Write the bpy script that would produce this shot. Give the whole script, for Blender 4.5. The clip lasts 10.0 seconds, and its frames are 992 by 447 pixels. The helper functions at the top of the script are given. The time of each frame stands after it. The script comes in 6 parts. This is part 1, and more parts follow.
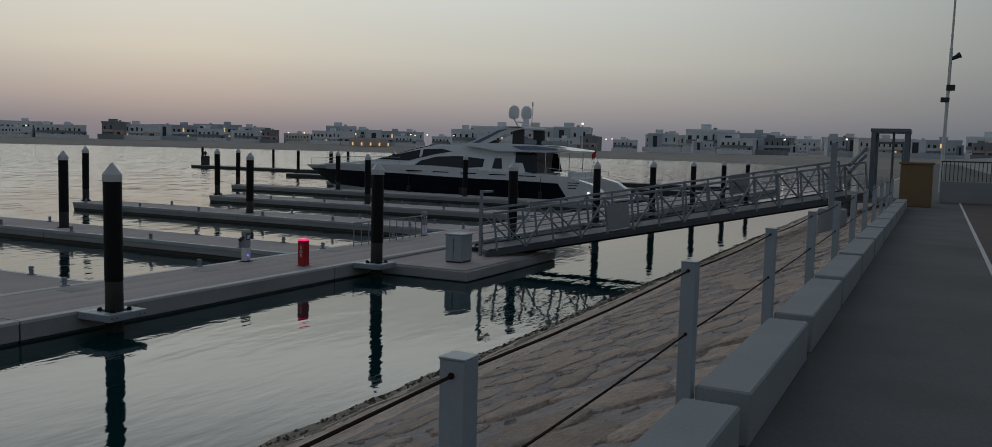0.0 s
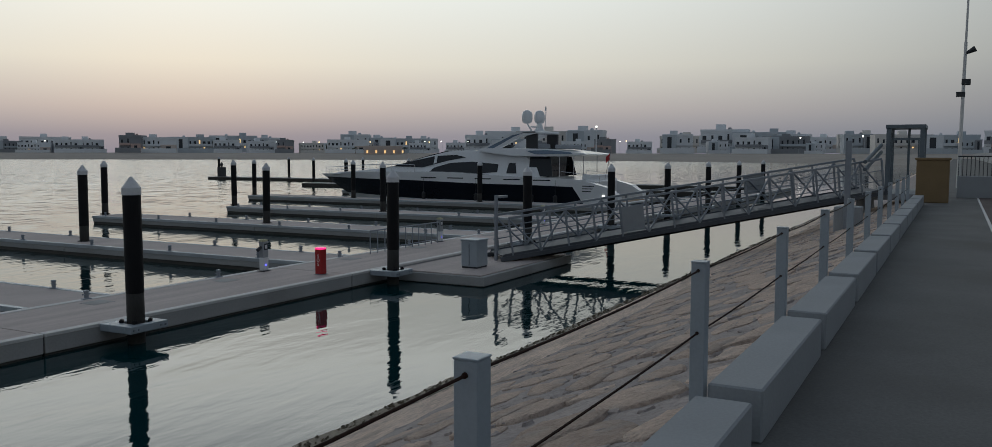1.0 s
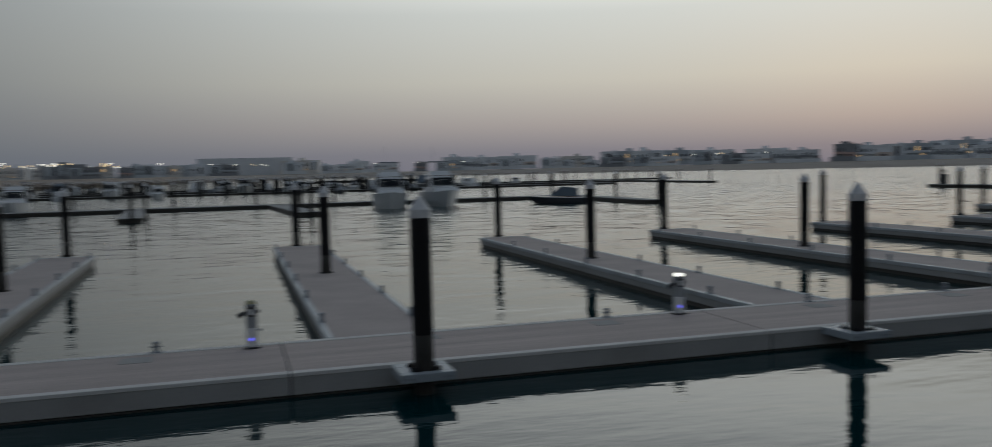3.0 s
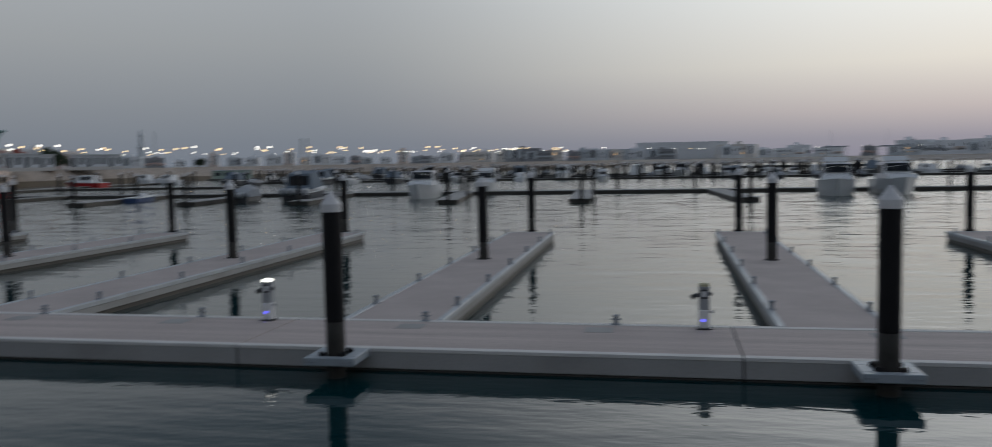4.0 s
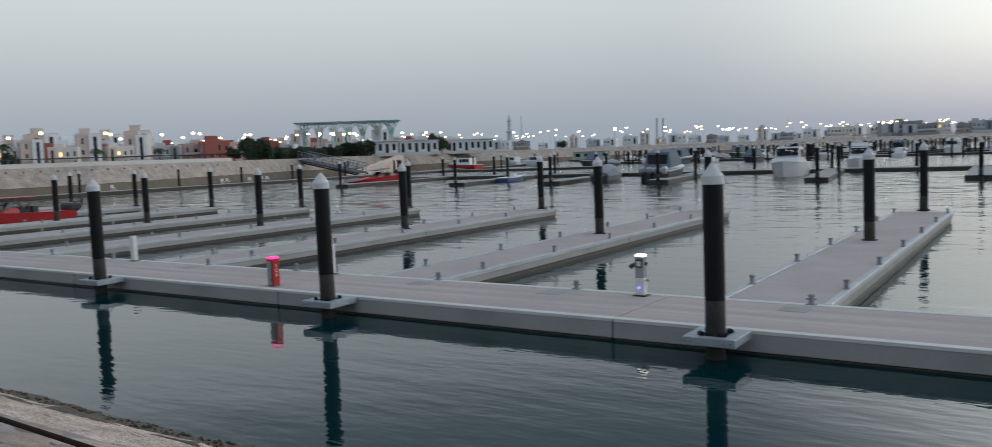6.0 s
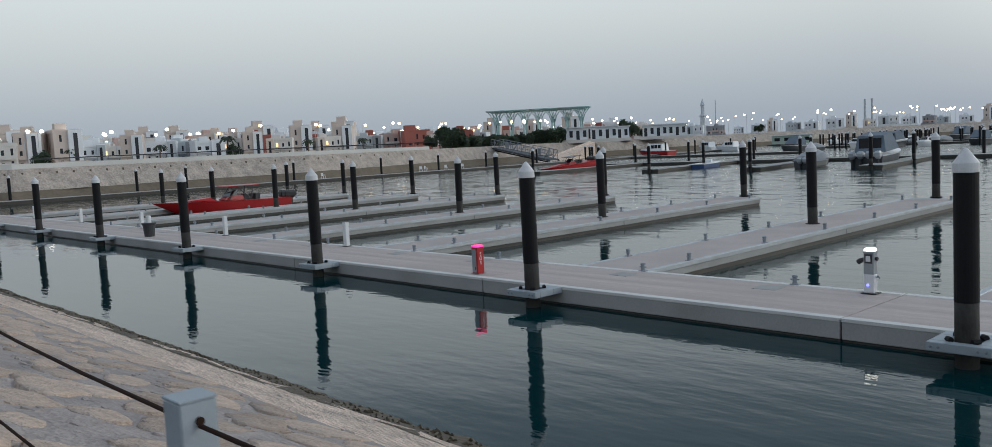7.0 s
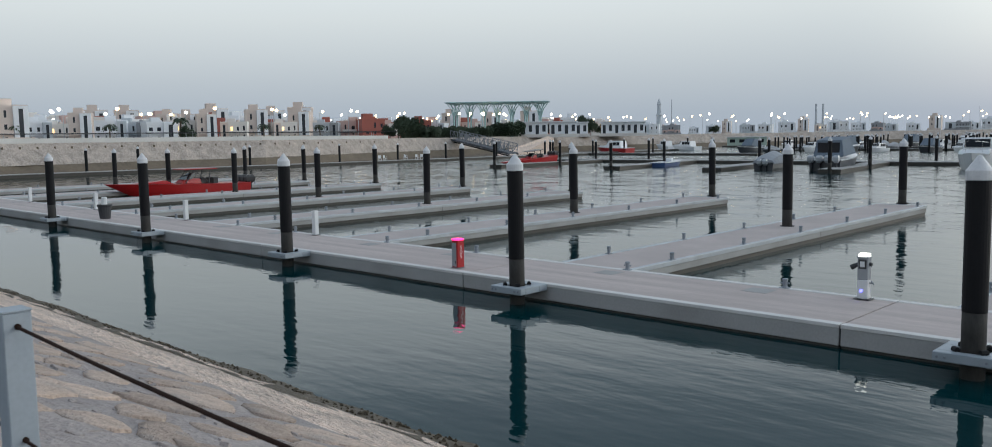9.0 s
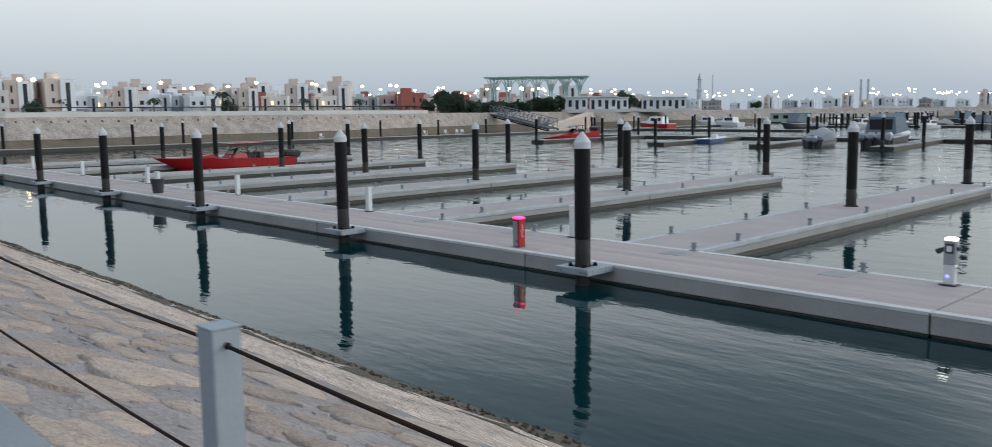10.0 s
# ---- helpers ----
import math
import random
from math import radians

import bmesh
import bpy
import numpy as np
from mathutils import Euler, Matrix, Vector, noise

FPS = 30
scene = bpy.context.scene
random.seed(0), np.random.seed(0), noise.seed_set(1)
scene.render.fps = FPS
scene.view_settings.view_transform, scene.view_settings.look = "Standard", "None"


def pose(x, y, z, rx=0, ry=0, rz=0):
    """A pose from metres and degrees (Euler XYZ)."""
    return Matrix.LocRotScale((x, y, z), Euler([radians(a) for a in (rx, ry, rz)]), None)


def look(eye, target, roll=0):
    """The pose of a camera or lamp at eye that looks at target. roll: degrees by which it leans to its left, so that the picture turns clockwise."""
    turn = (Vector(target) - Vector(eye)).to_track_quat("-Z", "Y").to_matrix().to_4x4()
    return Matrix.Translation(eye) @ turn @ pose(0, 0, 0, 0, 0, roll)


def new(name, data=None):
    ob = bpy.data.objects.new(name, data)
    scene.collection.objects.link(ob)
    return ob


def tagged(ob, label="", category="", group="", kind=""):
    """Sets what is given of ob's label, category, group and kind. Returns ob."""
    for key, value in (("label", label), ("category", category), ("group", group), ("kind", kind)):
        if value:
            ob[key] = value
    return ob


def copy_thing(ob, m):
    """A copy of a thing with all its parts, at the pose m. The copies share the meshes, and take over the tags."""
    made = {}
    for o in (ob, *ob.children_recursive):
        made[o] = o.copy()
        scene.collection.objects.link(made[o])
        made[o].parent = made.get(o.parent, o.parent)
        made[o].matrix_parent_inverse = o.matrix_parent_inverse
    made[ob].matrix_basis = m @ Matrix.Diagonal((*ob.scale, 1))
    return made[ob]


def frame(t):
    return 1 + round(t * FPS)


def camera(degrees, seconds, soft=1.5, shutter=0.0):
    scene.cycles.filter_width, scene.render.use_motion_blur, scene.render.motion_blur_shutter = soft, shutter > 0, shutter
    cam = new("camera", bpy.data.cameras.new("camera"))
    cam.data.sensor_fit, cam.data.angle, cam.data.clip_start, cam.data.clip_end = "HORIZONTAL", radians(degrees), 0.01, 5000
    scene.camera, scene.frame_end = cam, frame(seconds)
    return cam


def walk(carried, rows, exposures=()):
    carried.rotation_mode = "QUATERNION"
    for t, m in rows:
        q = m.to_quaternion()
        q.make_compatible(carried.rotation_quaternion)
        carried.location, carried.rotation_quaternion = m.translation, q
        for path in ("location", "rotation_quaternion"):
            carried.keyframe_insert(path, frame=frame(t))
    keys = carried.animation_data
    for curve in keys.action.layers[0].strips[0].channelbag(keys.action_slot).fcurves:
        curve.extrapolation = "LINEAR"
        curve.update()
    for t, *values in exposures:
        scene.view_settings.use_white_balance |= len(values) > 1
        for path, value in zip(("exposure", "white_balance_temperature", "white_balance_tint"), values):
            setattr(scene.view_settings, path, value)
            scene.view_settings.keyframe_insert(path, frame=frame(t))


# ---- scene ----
cam = camera(59.8, 10.0, soft=0.45, shutter=0.4)
PATH = [
    (0.0, look((1.893, -0.058, 4.206), (3.668, 0.847, 4.034), 1.4)),
    (0.5, look((1.798, -0.119, 4.219), (3.562, 0.808, 4.05), 0.9)),
    (1.0, look((1.81, -0.125, 4.214), (3.569, 0.813, 4.053), 0.1)),
    (1.5, look((1.816, -0.098, 4.207), (3.565, 0.859, 4.051), -0.1)),
    (2.0, look((1.837, 0.113, 4.149), (3.371, 1.39, 4.021), 0.6)),
    (2.5, look((1.901, 0.297, 4.119), (3.036, 1.937, 3.98), 0.2)),
    (2.7, look((1.86, 0.276, 4.125), (2.771, 2.052, 3.993), -0.6)),
    (3.8, look((1.268, -0.128, 4.225), (1.071, 1.859, 4.109), -1.3)),
    (4.0, look((1.232, -0.139, 4.212), (0.842, 1.817, 4.071), -1.0)),
    (4.2, look((1.183, -0.057, 4.217), (0.628, 1.859, 4.072), -0.1)),
    (4.5, look((1.054, 0.219, 4.16), (0.369, 2.092, 4.009), -1.0)),
    (5.0, look((1.063, 0.076, 4.213), (0.25, 1.896, 4.05), -1.2)),
    (5.2, look((1.08, -0.102, 4.196), (0.193, 1.683, 4.028), -1.3)),
    (6.5, look((0.091, 0.543, 4.004), (-1.218, 2.046, 3.838), -2.7)),
    (7.0, look((-0.088, 0.420, 4.107), (-1.548, 1.775, 3.931), -2.9)),
    (7.5, look((-0.314, 0.341, 4.179), (-1.738, 1.736, 4.029), -2.7)),
    (8.0, look((-0.608, 0.345, 4.094), (-1.976, 1.797, 3.947), -2)),
    (8.5, look((-0.910, 0.338, 4.139), (-2.286, 1.783, 4.003), -1.9)),
    (9.0, look((-1.116, 0.324, 4.102), (-2.5, 1.754, 3.905), -0.9)),
    (9.5, look((-1.474, 0.248, 4.095), (-2.86, 1.667, 3.841), -1.3)),
    (10.0, look((-1.922, 0.147, 4.154), (-3.361, 1.513, 3.901), -0.7)),
]
walk(cam, PATH, [(0, -0.92, 6400, 6), (0.5, -0.9, 6400, 6), (1.0, -0.52, 6400, 6), (1.5, 0.15, 6400, 6), (2.0, -0.22, 6400, 6), (2.5, -0.95, 6400, 7), (2.8, -0.95, 6400, 6), (4.0, -0.36, 6400, 10),
                 (4.5, -0.22, 6400, 10), (5.2, 0.25, 6400, 10), (6.5, 0.5, 6400, 6), (7.5, 0.6, 6400, 6), (8.0, 0.25, 6400, 6), (8.25, 0.32, 6400, 6), (8.5, 0.5, 6400, 6), (9.0, 0.72, 6400, 6), (10.0, 0.88, 6400, 6)])

# ---- sky and light ----
world = bpy.data.worlds.new("dusk_sky")
scene.world = world
world.use_nodes = True
wn, wl = world.node_tree.nodes, world.node_tree.links
wn.clear()
SUN_AZ = 42.0            # degrees from north (+y) towards +x, where the sun has just set
w_out = wn.new("ShaderNodeOutputWorld")
w_bg = wn.new("ShaderNodeBackground")
w_sky = wn.new("ShaderNodeTexSky")
w_sky.sky_type = "NISHITA"
w_sky.sun_disc = False
w_sky.sun_elevation = radians(4.0)
w_sky.sun_rotation = radians(SUN_AZ)
w_sky.air_density, w_sky.dust_density, w_sky.ozone_density = 1.2, 3.5, 2.0
w_tc = wn.new("ShaderNodeTexCoord")
w_sep = wn.new("ShaderNodeSeparateXYZ")
wl.new(w_tc.outputs["Generated"], w_sep.inputs[0])
w_ramp = wn.new("ShaderNodeValToRGB")          # evening haze, thick at the horizon; bright band at 0.20-0.33 added to brighten water
cr = w_ramp.color_ramp
cr.elements[0].position, cr.elements[0].color = 0.0, (0.37, 0.345, 0.42, 1)
cr.elements[1].position, cr.elements[1].color = 1.0, (0.15, 0.19, 0.25, 1)
for p, c in ((0.02, (0.42, 0.395, 0.455)), (0.05, (0.71, 0.63, 0.615)), (0.10, (1.06, 1.00, 0.89)), (0.175, (1.22, 1.23, 1.18)), (0.20, (1.5, 1.5, 1.44)), (0.235, (2.3, 2.3, 2.22)), (0.275, (2.5, 2.52, 2.48)), (0.33, (2.1, 2.15, 2.18)), (0.46, (0.95, 1.02, 1.1)), (0.75, (0.25, 0.30, 0.38))):
    e = cr.elements.new(p)
    e.color = (*c, 1)
wl.new(w_sep.outputs["Z"], w_ramp.inputs[0])
w_ramp2 = wn.new("ShaderNodeValToRGB")         # the same haze away from the sunset, cooler
cr = w_ramp2.color_ramp
cr.elements[0].position, cr.elements[0].color = 0.0, (0.235, 0.265, 0.315, 1)
cr.elements[1].position, cr.elements[1].color = 1.0, (0.17, 0.21, 0.27, 1)
# unseen heights: 0.18-0.24 raised, 0.30-0.40 lowered to set the water's brightness
for p, c in ((0.024, (0.245, 0.275, 0.32)), (0.06, (0.295, 0.32, 0.355)), (0.133, (0.41, 0.43, 0.445)), (0.18, (0.46, 0.485, 0.505)), (0.24, (0.46, 0.49, 0.52)), (0.30, (0.25, 0.285, 0.33)), (0.40, (0.175, 0.21, 0.255)), (0.55, (0.27, 0.31, 0.375))):
    e = cr.elements.new(p)
    e.color = (*c, 1)
wl.new(w_sep.outputs["Z"], w_ramp2.inputs[0])
w_dot = wn.new("ShaderNodeVectorMath")
w_dot.operation = "DOT_PRODUCT"
w_dot.inputs[1].default_value = (math.sin(radians(SUN_AZ)), math.cos(radians(SUN_AZ)), 0)
wl.new(w_tc.outputs["Generated"], w_dot.inputs[0])
w_map = wn.new("ShaderNodeMapRange")
w_map.interpolation_type = "SMOOTHSTEP"
w_map.inputs[1].default_value, w_map.inputs[2].default_value = 0.40, 1.05
wl.new(w_dot.outputs["Value"], w_map.inputs[0])
w_mix = wn.new("ShaderNodeMix")
w_mix.data_type = "RGBA"
wl.new(w_map.outputs[0], w_mix.inputs["Factor"])
wl.new(w_ramp2.outputs[0], w_mix.inputs["A"])
wl.new(w_ramp.outputs[0], w_mix.inputs["B"])
w_sc = wn.new("ShaderNodeVectorMath")
w_sc.operation = "SCALE"
w_sc.inputs["Scale"].default_value = 0.006
wl.new(w_sky.outputs[0], w_sc.inputs[0])
w_add = wn.new("ShaderNodeVectorMath")
w_add.operation = "ADD"
wl.new(w_sc.outputs[0], w_add.inputs[0])
wl.new(w_mix.outputs["Result"], w_add.inputs[1])
wl.new(w_add.outputs[0], w_bg.inputs["Color"])
w_bg.inputs["Strength"].default_value = 1.0
wl.new(w_bg.outputs[0], w_out.inputs[0])


# ---- materials ----
def mat(name, color, rough=0.6, metal=0.0, var=0.12, scale=3.0, fine=40.0, bump=0.15, dist=0.01, spec=0.5, rand=0.0, stretch=(1, 1, 1),
        stain=None, stain_amt=0.0):
    """Surface with colour change at two scales, fine relief and, if asked, stains and a change from piece to piece."""
    m = bpy.data.materials.new(name)
    m.use_nodes = True
    n, l = m.node_tree.nodes, m.node_tree.links
    b = n["Principled BSDF"]
    b.inputs["Roughness"].default_value, b.inputs["Metallic"].default_value = rough, metal
    b.inputs["Specular IOR Level"].default_value = spec
    tc = n.new("ShaderNodeTexCoord")
    mp = n.new("ShaderNodeMapping")
    mp.inputs["Scale"].default_value = stretch
    l.new(tc.outputs["Object"], mp.inputs[0])
    big, small = n.new("ShaderNodeTexNoise"), n.new("ShaderNodeTexNoise")
    big.inputs["Scale"].default_value, big.inputs["Detail"].default_value = scale, 5
    small.inputs["Scale"].default_value, small.inputs["Detail"].default_value = fine, 3
    l.new(mp.outputs[0], big.inputs["Vector"])
    l.new(mp.outputs[0], small.inputs["Vector"])
    add = n.new("ShaderNodeMath")
    add.operation = "ADD"
    l.new(big.outputs[0], add.inputs[0])
    l.new(small.outputs[0], add.inputs[1])
    mr = n.new("ShaderNodeMapRange")
    mr.inputs[1].default_value, mr.inputs[2].default_value = 0.6, 1.4
    mr.inputs[3].default_value, mr.inputs[4].default_value = 1 - var, 1 + var
    l.new(add.outputs[0], mr.inputs[0])
    val = mr.outputs[0]
    if rand:
        info = n.new("ShaderNodeObjectInfo")
        rr = n.new("ShaderNodeMapRange")
        rr.inputs[3].default_value, rr.inputs[4].default_value = 1 - rand, 1 + rand
        l.new(info.outputs["Random"], rr.inputs[0])
        mu = n.new("ShaderNodeMath")
        mu.operation = "MULTIPLY"
        l.new(val, mu.inputs[0])
        l.new(rr.outputs[0], mu.inputs[1])
        val = mu.outputs[0]
    sc = n.new("ShaderNodeVectorMath")
    sc.operation = "SCALE"
    sc.inputs[0].default_value = color
    l.new(val, sc.inputs["Scale"])
    col = sc.outputs[0]
    if stain:
        st = n.new("ShaderNodeTexNoise")
        st.inputs["Scale"].default_value, st.inputs["Detail"].default_value = scale * 0.45, 8
        l.new(tc.outputs["Object"], st.inputs["Vector"])
        sr = n.new("ShaderNodeMapRange")
        sr.inputs[1].default_value, sr.inputs[2].default_value, sr.inputs[4].default_value = 0.52, 0.72, stain_amt
        l.new(st.outputs[0], sr.inputs[0])
        mx = n.new("ShaderNodeMix")
        mx.data_type = "RGBA"
        mx.inputs["B"].default_value = (*stain, 1)
        l.new(sr.outputs[0], mx.inputs["Factor"])
        l.new(col, mx.inputs["A"])
        col = mx.outputs["Result"]
    l.new(col, b.inputs["Base Color"])
    if bump:
        bp = n.new("ShaderNodeBump")
        bp.inputs["Strength"].default_value, bp.inputs["Distance"].default_value = bump, dist
        l.new(add.outputs[0], bp.inputs["Height"])
        l.new(bp.outputs[0], b.inputs["Normal"])
    return m


def glow(name, color, strength):
    m = bpy.data.materials.new(name)
    m.use_nodes = True
    b = m.node_tree.nodes["Principled BSDF"]
    b.inputs["Base Color"].default_value = (*color, 1)
    b.inputs["Emission Color"].default_value = (*color, 1)
    b.inputs["Emission Strength"].default_value = strength
    return m


def water_material():
    m = bpy.data.materials.new("sea_water")
    m.use_nodes = True
    n, l = m.node_tree.nodes, m.node_tree.links
    b = n["Principled BSDF"]
    b.inputs["Base Color"].default_value = (0.001, 0.028, 0.033, 1)
    b.inputs["Roughness"].default_value, b.inputs["IOR"].default_value = 0.03, 1.333
    tc = n.new("ShaderNodeTexCoord")
    sep, open_water = n.new("ShaderNodeSeparateXYZ"), n.new("ShaderNodeMapRange")
    l.new(tc.outputs["Object"], sep.inputs[0])
    l.new(sep.outputs["Y"], open_water.inputs[0])       # sheltered by the shore, livelier farther out
    open_water.inputs[1].default_value, open_water.inputs[2].default_value = 10, 120
    open_water.inputs[3].default_value, open_water.inputs[4].default_value = 0.5, 4.0
    gloss = n.new("ShaderNodeMapRange")
    l.new(sep.outputs["Y"], gloss.inputs[0])
    gloss.inputs[1].default_value, gloss.inputs[2].default_value = 14, 160
    gloss.inputs[3].default_value, gloss.inputs[4].default_value = 0.015, 0.05
    l.new(gloss.outputs[0], b.inputs["Roughness"])
    chop = n.new("ShaderNodeMapRange")          # short chop of the open water, normals tilted shorewards to mirror brighter sky
    l.new(sep.outputs["Y"], chop.inputs[0])
    chop.inputs[1].default_value, chop.inputs[2].default_value = 18, 120
    chop.inputs[3].default_value, chop.inputs[4].default_value = 0.0, 0.62
    cmp_, cno = n.new("ShaderNodeMapping"), n.new("ShaderNodeTexNoise")
    cmp_.inputs["Scale"].default_value = (0.5, 1.6, 1)
    cno.inputs["Scale"].default_value, cno.inputs["Detail"].default_value = 1.0, 2.0
    l.new(tc.outputs["Object"], cmp_.inputs[0])
    l.new(cmp_.outputs[0], cno.inputs["Vector"])
    # 0.55 and 0.60 instead of 0.5: constant tilt added to brighten far water
    steps = [("SUBTRACT", (0.55, 0.60, 0.5)), ("MULTIPLY", (1, 1, 0)), ("SCALE", None), ("ADD", (0, 0, 1)), ("NORMALIZE", None)]
    vec = cno.outputs["Color"]
    for op, val in steps:
        vm = n.new("ShaderNodeVectorMath")
        vm.operation = op
        l.new(vec, vm.inputs[0])
        if op == "SCALE":
            l.new(chop.outputs[0], vm.inputs["Scale"])
        elif val:
            vm.inputs[1].default_value = val
        vec = vm.outputs[0]
    prev = vec
    for sc, rot, amount, dist in (((0.05, 0.16, 1), 20, 0.12, 0.5), ((0.35, 1.0, 1), -12, 0.24, 0.10), ((1.6, 4.2, 1), 8, 0.24, 0.035)):
        mp, no, bp, mu = n.new("ShaderNodeMapping"), n.new("ShaderNodeTexNoise"), n.new("ShaderNodeBump"), n.new("ShaderNodeMath")
        mp.inputs["Scale"].default_value, mp.inputs["Rotation"].default_value = sc, (0, 0, radians(rot))
        no.inputs["Scale"].default_value, no.inputs["Detail"].default_value = 1.0, 2.5
        mu.operation = "MULTIPLY"
        mu.inputs[1].default_value = dist
        bp.inputs["Strength"].default_value = amount
        l.new(open_water.outputs[0], mu.inputs[0])
        l.new(mu.outputs[0], bp.inputs["Distance"])
        l.new(tc.outputs["Object"], mp.inputs[0])
        l.new(mp.outputs[0], no.inputs["Vector"])
        l.new(no.outputs[0], bp.inputs["Height"])
        if prev:
            l.new(prev, bp.inputs["Normal"])
        prev = bp.outputs[0]
    l.new(prev, b.inputs["Normal"])
    return m


def glass_material(name, color, rough=0.02):
    m = bpy.data.materials.new(name)
    m.use_nodes = True
    b = m.node_tree.nodes["Principled BSDF"]
    b.inputs["Base Color"].default_value = (*color, 1)
    b.inputs["Roughness"].default_value, b.inputs["IOR"].default_value = rough, 1.45
    b.inputs["Transmission Weight"].default_value = 1.0
    return m


WATER = water_material()
CONCRETE = mat("pontoon_concrete", (0.40, 0.395, 0.39), 0.8, var=0.14, scale=0.7, fine=22, bump=0.2, dist=0.006, stain=(0.24, 0.22, 0.205), stain_amt=0.75)
DECK = mat("pontoon_deck_concrete", (0.53, 0.455, 0.43), 0.82, var=0.34, scale=0.5, fine=30, bump=0.25, dist=0.005, stain=(0.40, 0.34, 0.32), stain_amt=0.5, stretch=(0.12, 4.0, 1))
FDECK = mat("finger_deck_concrete", (0.50, 0.435, 0.415), 0.82, var=0.16, scale=0.9, fine=26, bump=0.25, dist=0.005, stain=(0.38, 0.33, 0.315), stain_amt=0.5)
RAILST = mat("galvanised_edge_rail", (0.50, 0.53, 0.56), 0.5, 0.25, var=0.16, scale=2.0, fine=30, bump=0.12, dist=0.004, stain=(0.36, 0.36, 0.36), stain_amt=0.5)
EDGE = mat("pontoon_edge_strip", (0.72, 0.70, 0.68), 0.7, var=0.12, scale=1.2, fine=30, bump=0.15, dist=0.004)
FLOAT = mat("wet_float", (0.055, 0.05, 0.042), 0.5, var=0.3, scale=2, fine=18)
RUBBER = mat("black_pile_sleeve", (0.009, 0.009, 0.011), 0.6, spec=0.22, var=0.25, scale=2.5, fine=25, bump=0.1, dist=0.004)
WORN = mat("worn_pile_foot", (0.032, 0.029, 0.026), 0.75, var=0.4, scale=4, fine=24, bump=0.5, dist=0.01, stretch=(1, 1, 0.4))
WHITE_CAP = mat("white_pile_cap", (0.66, 0.66, 0.68), 0.45, var=0.1, scale=4, fine=30, bump=0.08)
GALV = mat("galvanised_steel", (0.27, 0.295, 0.33), 0.55, 0.35, var=0.12, scale=5, fine=50, bump=0.08, dist=0.003)
POSTPAINT = mat("grey_blue_post_paint", (0.37, 0.415, 0.46), 0.45, 0.2, var=0.08, scale=4, fine=60, bump=0.08, dist=0.002)
CABLE = mat("dark_steel_cable", (0.036, 0.019, 0.014), 0.8, metal=0.0, spec=0.12, var=0.3, scale=8, fine=90, bump=0.4, dist=0.002)
WALLCON = mat("smooth_precast_concrete", (0.34, 0.355, 0.37), 0.75, var=0.1, scale=1.4, fine=45, bump=0.12, dist=0.003, stain=(0.30, 0.31, 0.32), stain_amt=0.35)
PAVING = mat("promenade_concrete", (0.145, 0.143, 0.138), 0.85, var=0.24, scale=0.9, fine=45, bump=0.3, dist=0.006, stain=(0.105, 0.098, 0.09), stain_amt=0.8)
STONE = mat("beige_flagstone", (0.52, 0.41, 0.34), 0.92, spec=0.2, var=0.28, scale=4.5, fine=24, bump=1.0, dist=0.045, rand=0.2, stain=(0.36, 0.33, 0.31), stain_amt=0.7)
MORTAR = mat("grey_mortar", (0.41, 0.36, 0.34), 0.92, spec=0.2, var=0.24, scale=2.4, fine=16, bump=1.0, dist=0.05, stain=(0.27, 0.25, 0.25), stain_amt=0.6)
ROUGHBAND = mat("pale_rough_render", (0.78, 0.63, 0.53), 0.92, spec=0.2, var=0.42, scale=1.6, fine=12, bump=1.0, dist=0.14, stretch=(0.6, 1.8, 1.8))
ALGAE = mat("wet_algae_rock", (0.095, 0.072, 0.044), 0.6, var=0.5, scale=2.5, fine=14, bump=0.9, dist=0.06)
SAND = mat("pale_sand", (0.38, 0.335, 0.295), 0.95, var=0.15, scale=0.05, fine=0.6, bump=0.2, dist=0.2)
REVET = mat("far_stone_revetment", (0.45, 0.385, 0.335), 0.9, var=0.42, scale=0.7, fine=3.4, bump=1.0, dist=0.25)
MUDBAND = mat("dark_tide_band", (0.16, 0.125, 0.088), 0.8, var=0.3, scale=0.4, fine=2.0, bump=0.5, dist=0.1)


# ---- mesh helpers ----
def part(name, bm, material, parent=None, label="", smooth=False):
    me = bpy.data.meshes.new(name)
    if smooth:
        for f in bm.faces:
            f.smooth = True
    bm.to_mesh(me)
    bm.free()
    for m in (material if isinstance(material, (list, tuple)) else (material,)):
        me.materials.append(m)
    ob = new(name, me)
    if parent:
        ob.parent = parent
    if label:
        tagged(ob, label)
    return ob


def thing(name, label, category, group="", at=(0, 0, 0), turn=0, kind=""):
    ob = new(name)
    ob.matrix_basis = pose(*at, 0, 0, turn)
    return tagged(ob, label, category, group, kind)


def box(bm, x0, x1, y0, y1, z0, z1, bevel=0.0, mi=0):
    vs = [bm.verts.new((x, y, z)) for z in (z0, z1) for y in (y0, y1) for x in (x0, x1)]
    fs = [bm.faces.new([vs[i] for i in q]) for q in ((0, 2, 3, 1), (4, 5, 7, 6), (0, 1, 5, 4), (2, 6, 7, 3), (0, 4, 6, 2), (1, 3, 7, 5))]
    if bevel:
        es = {e for f in fs for e in f.edges}
        r = bmesh.ops.bevel(bm, geom=list(es), offset=bevel, segments=1, affect="EDGES")
        fs = r["faces"] + [f for f in fs if f.is_valid]
    for f in fs:
        f.material_index = mi
    return bm


def boxes(*dims, bevel=0.0):
    bm = bmesh.new()
    for d in dims:
        box(bm, *d, bevel=bevel)
    return bm


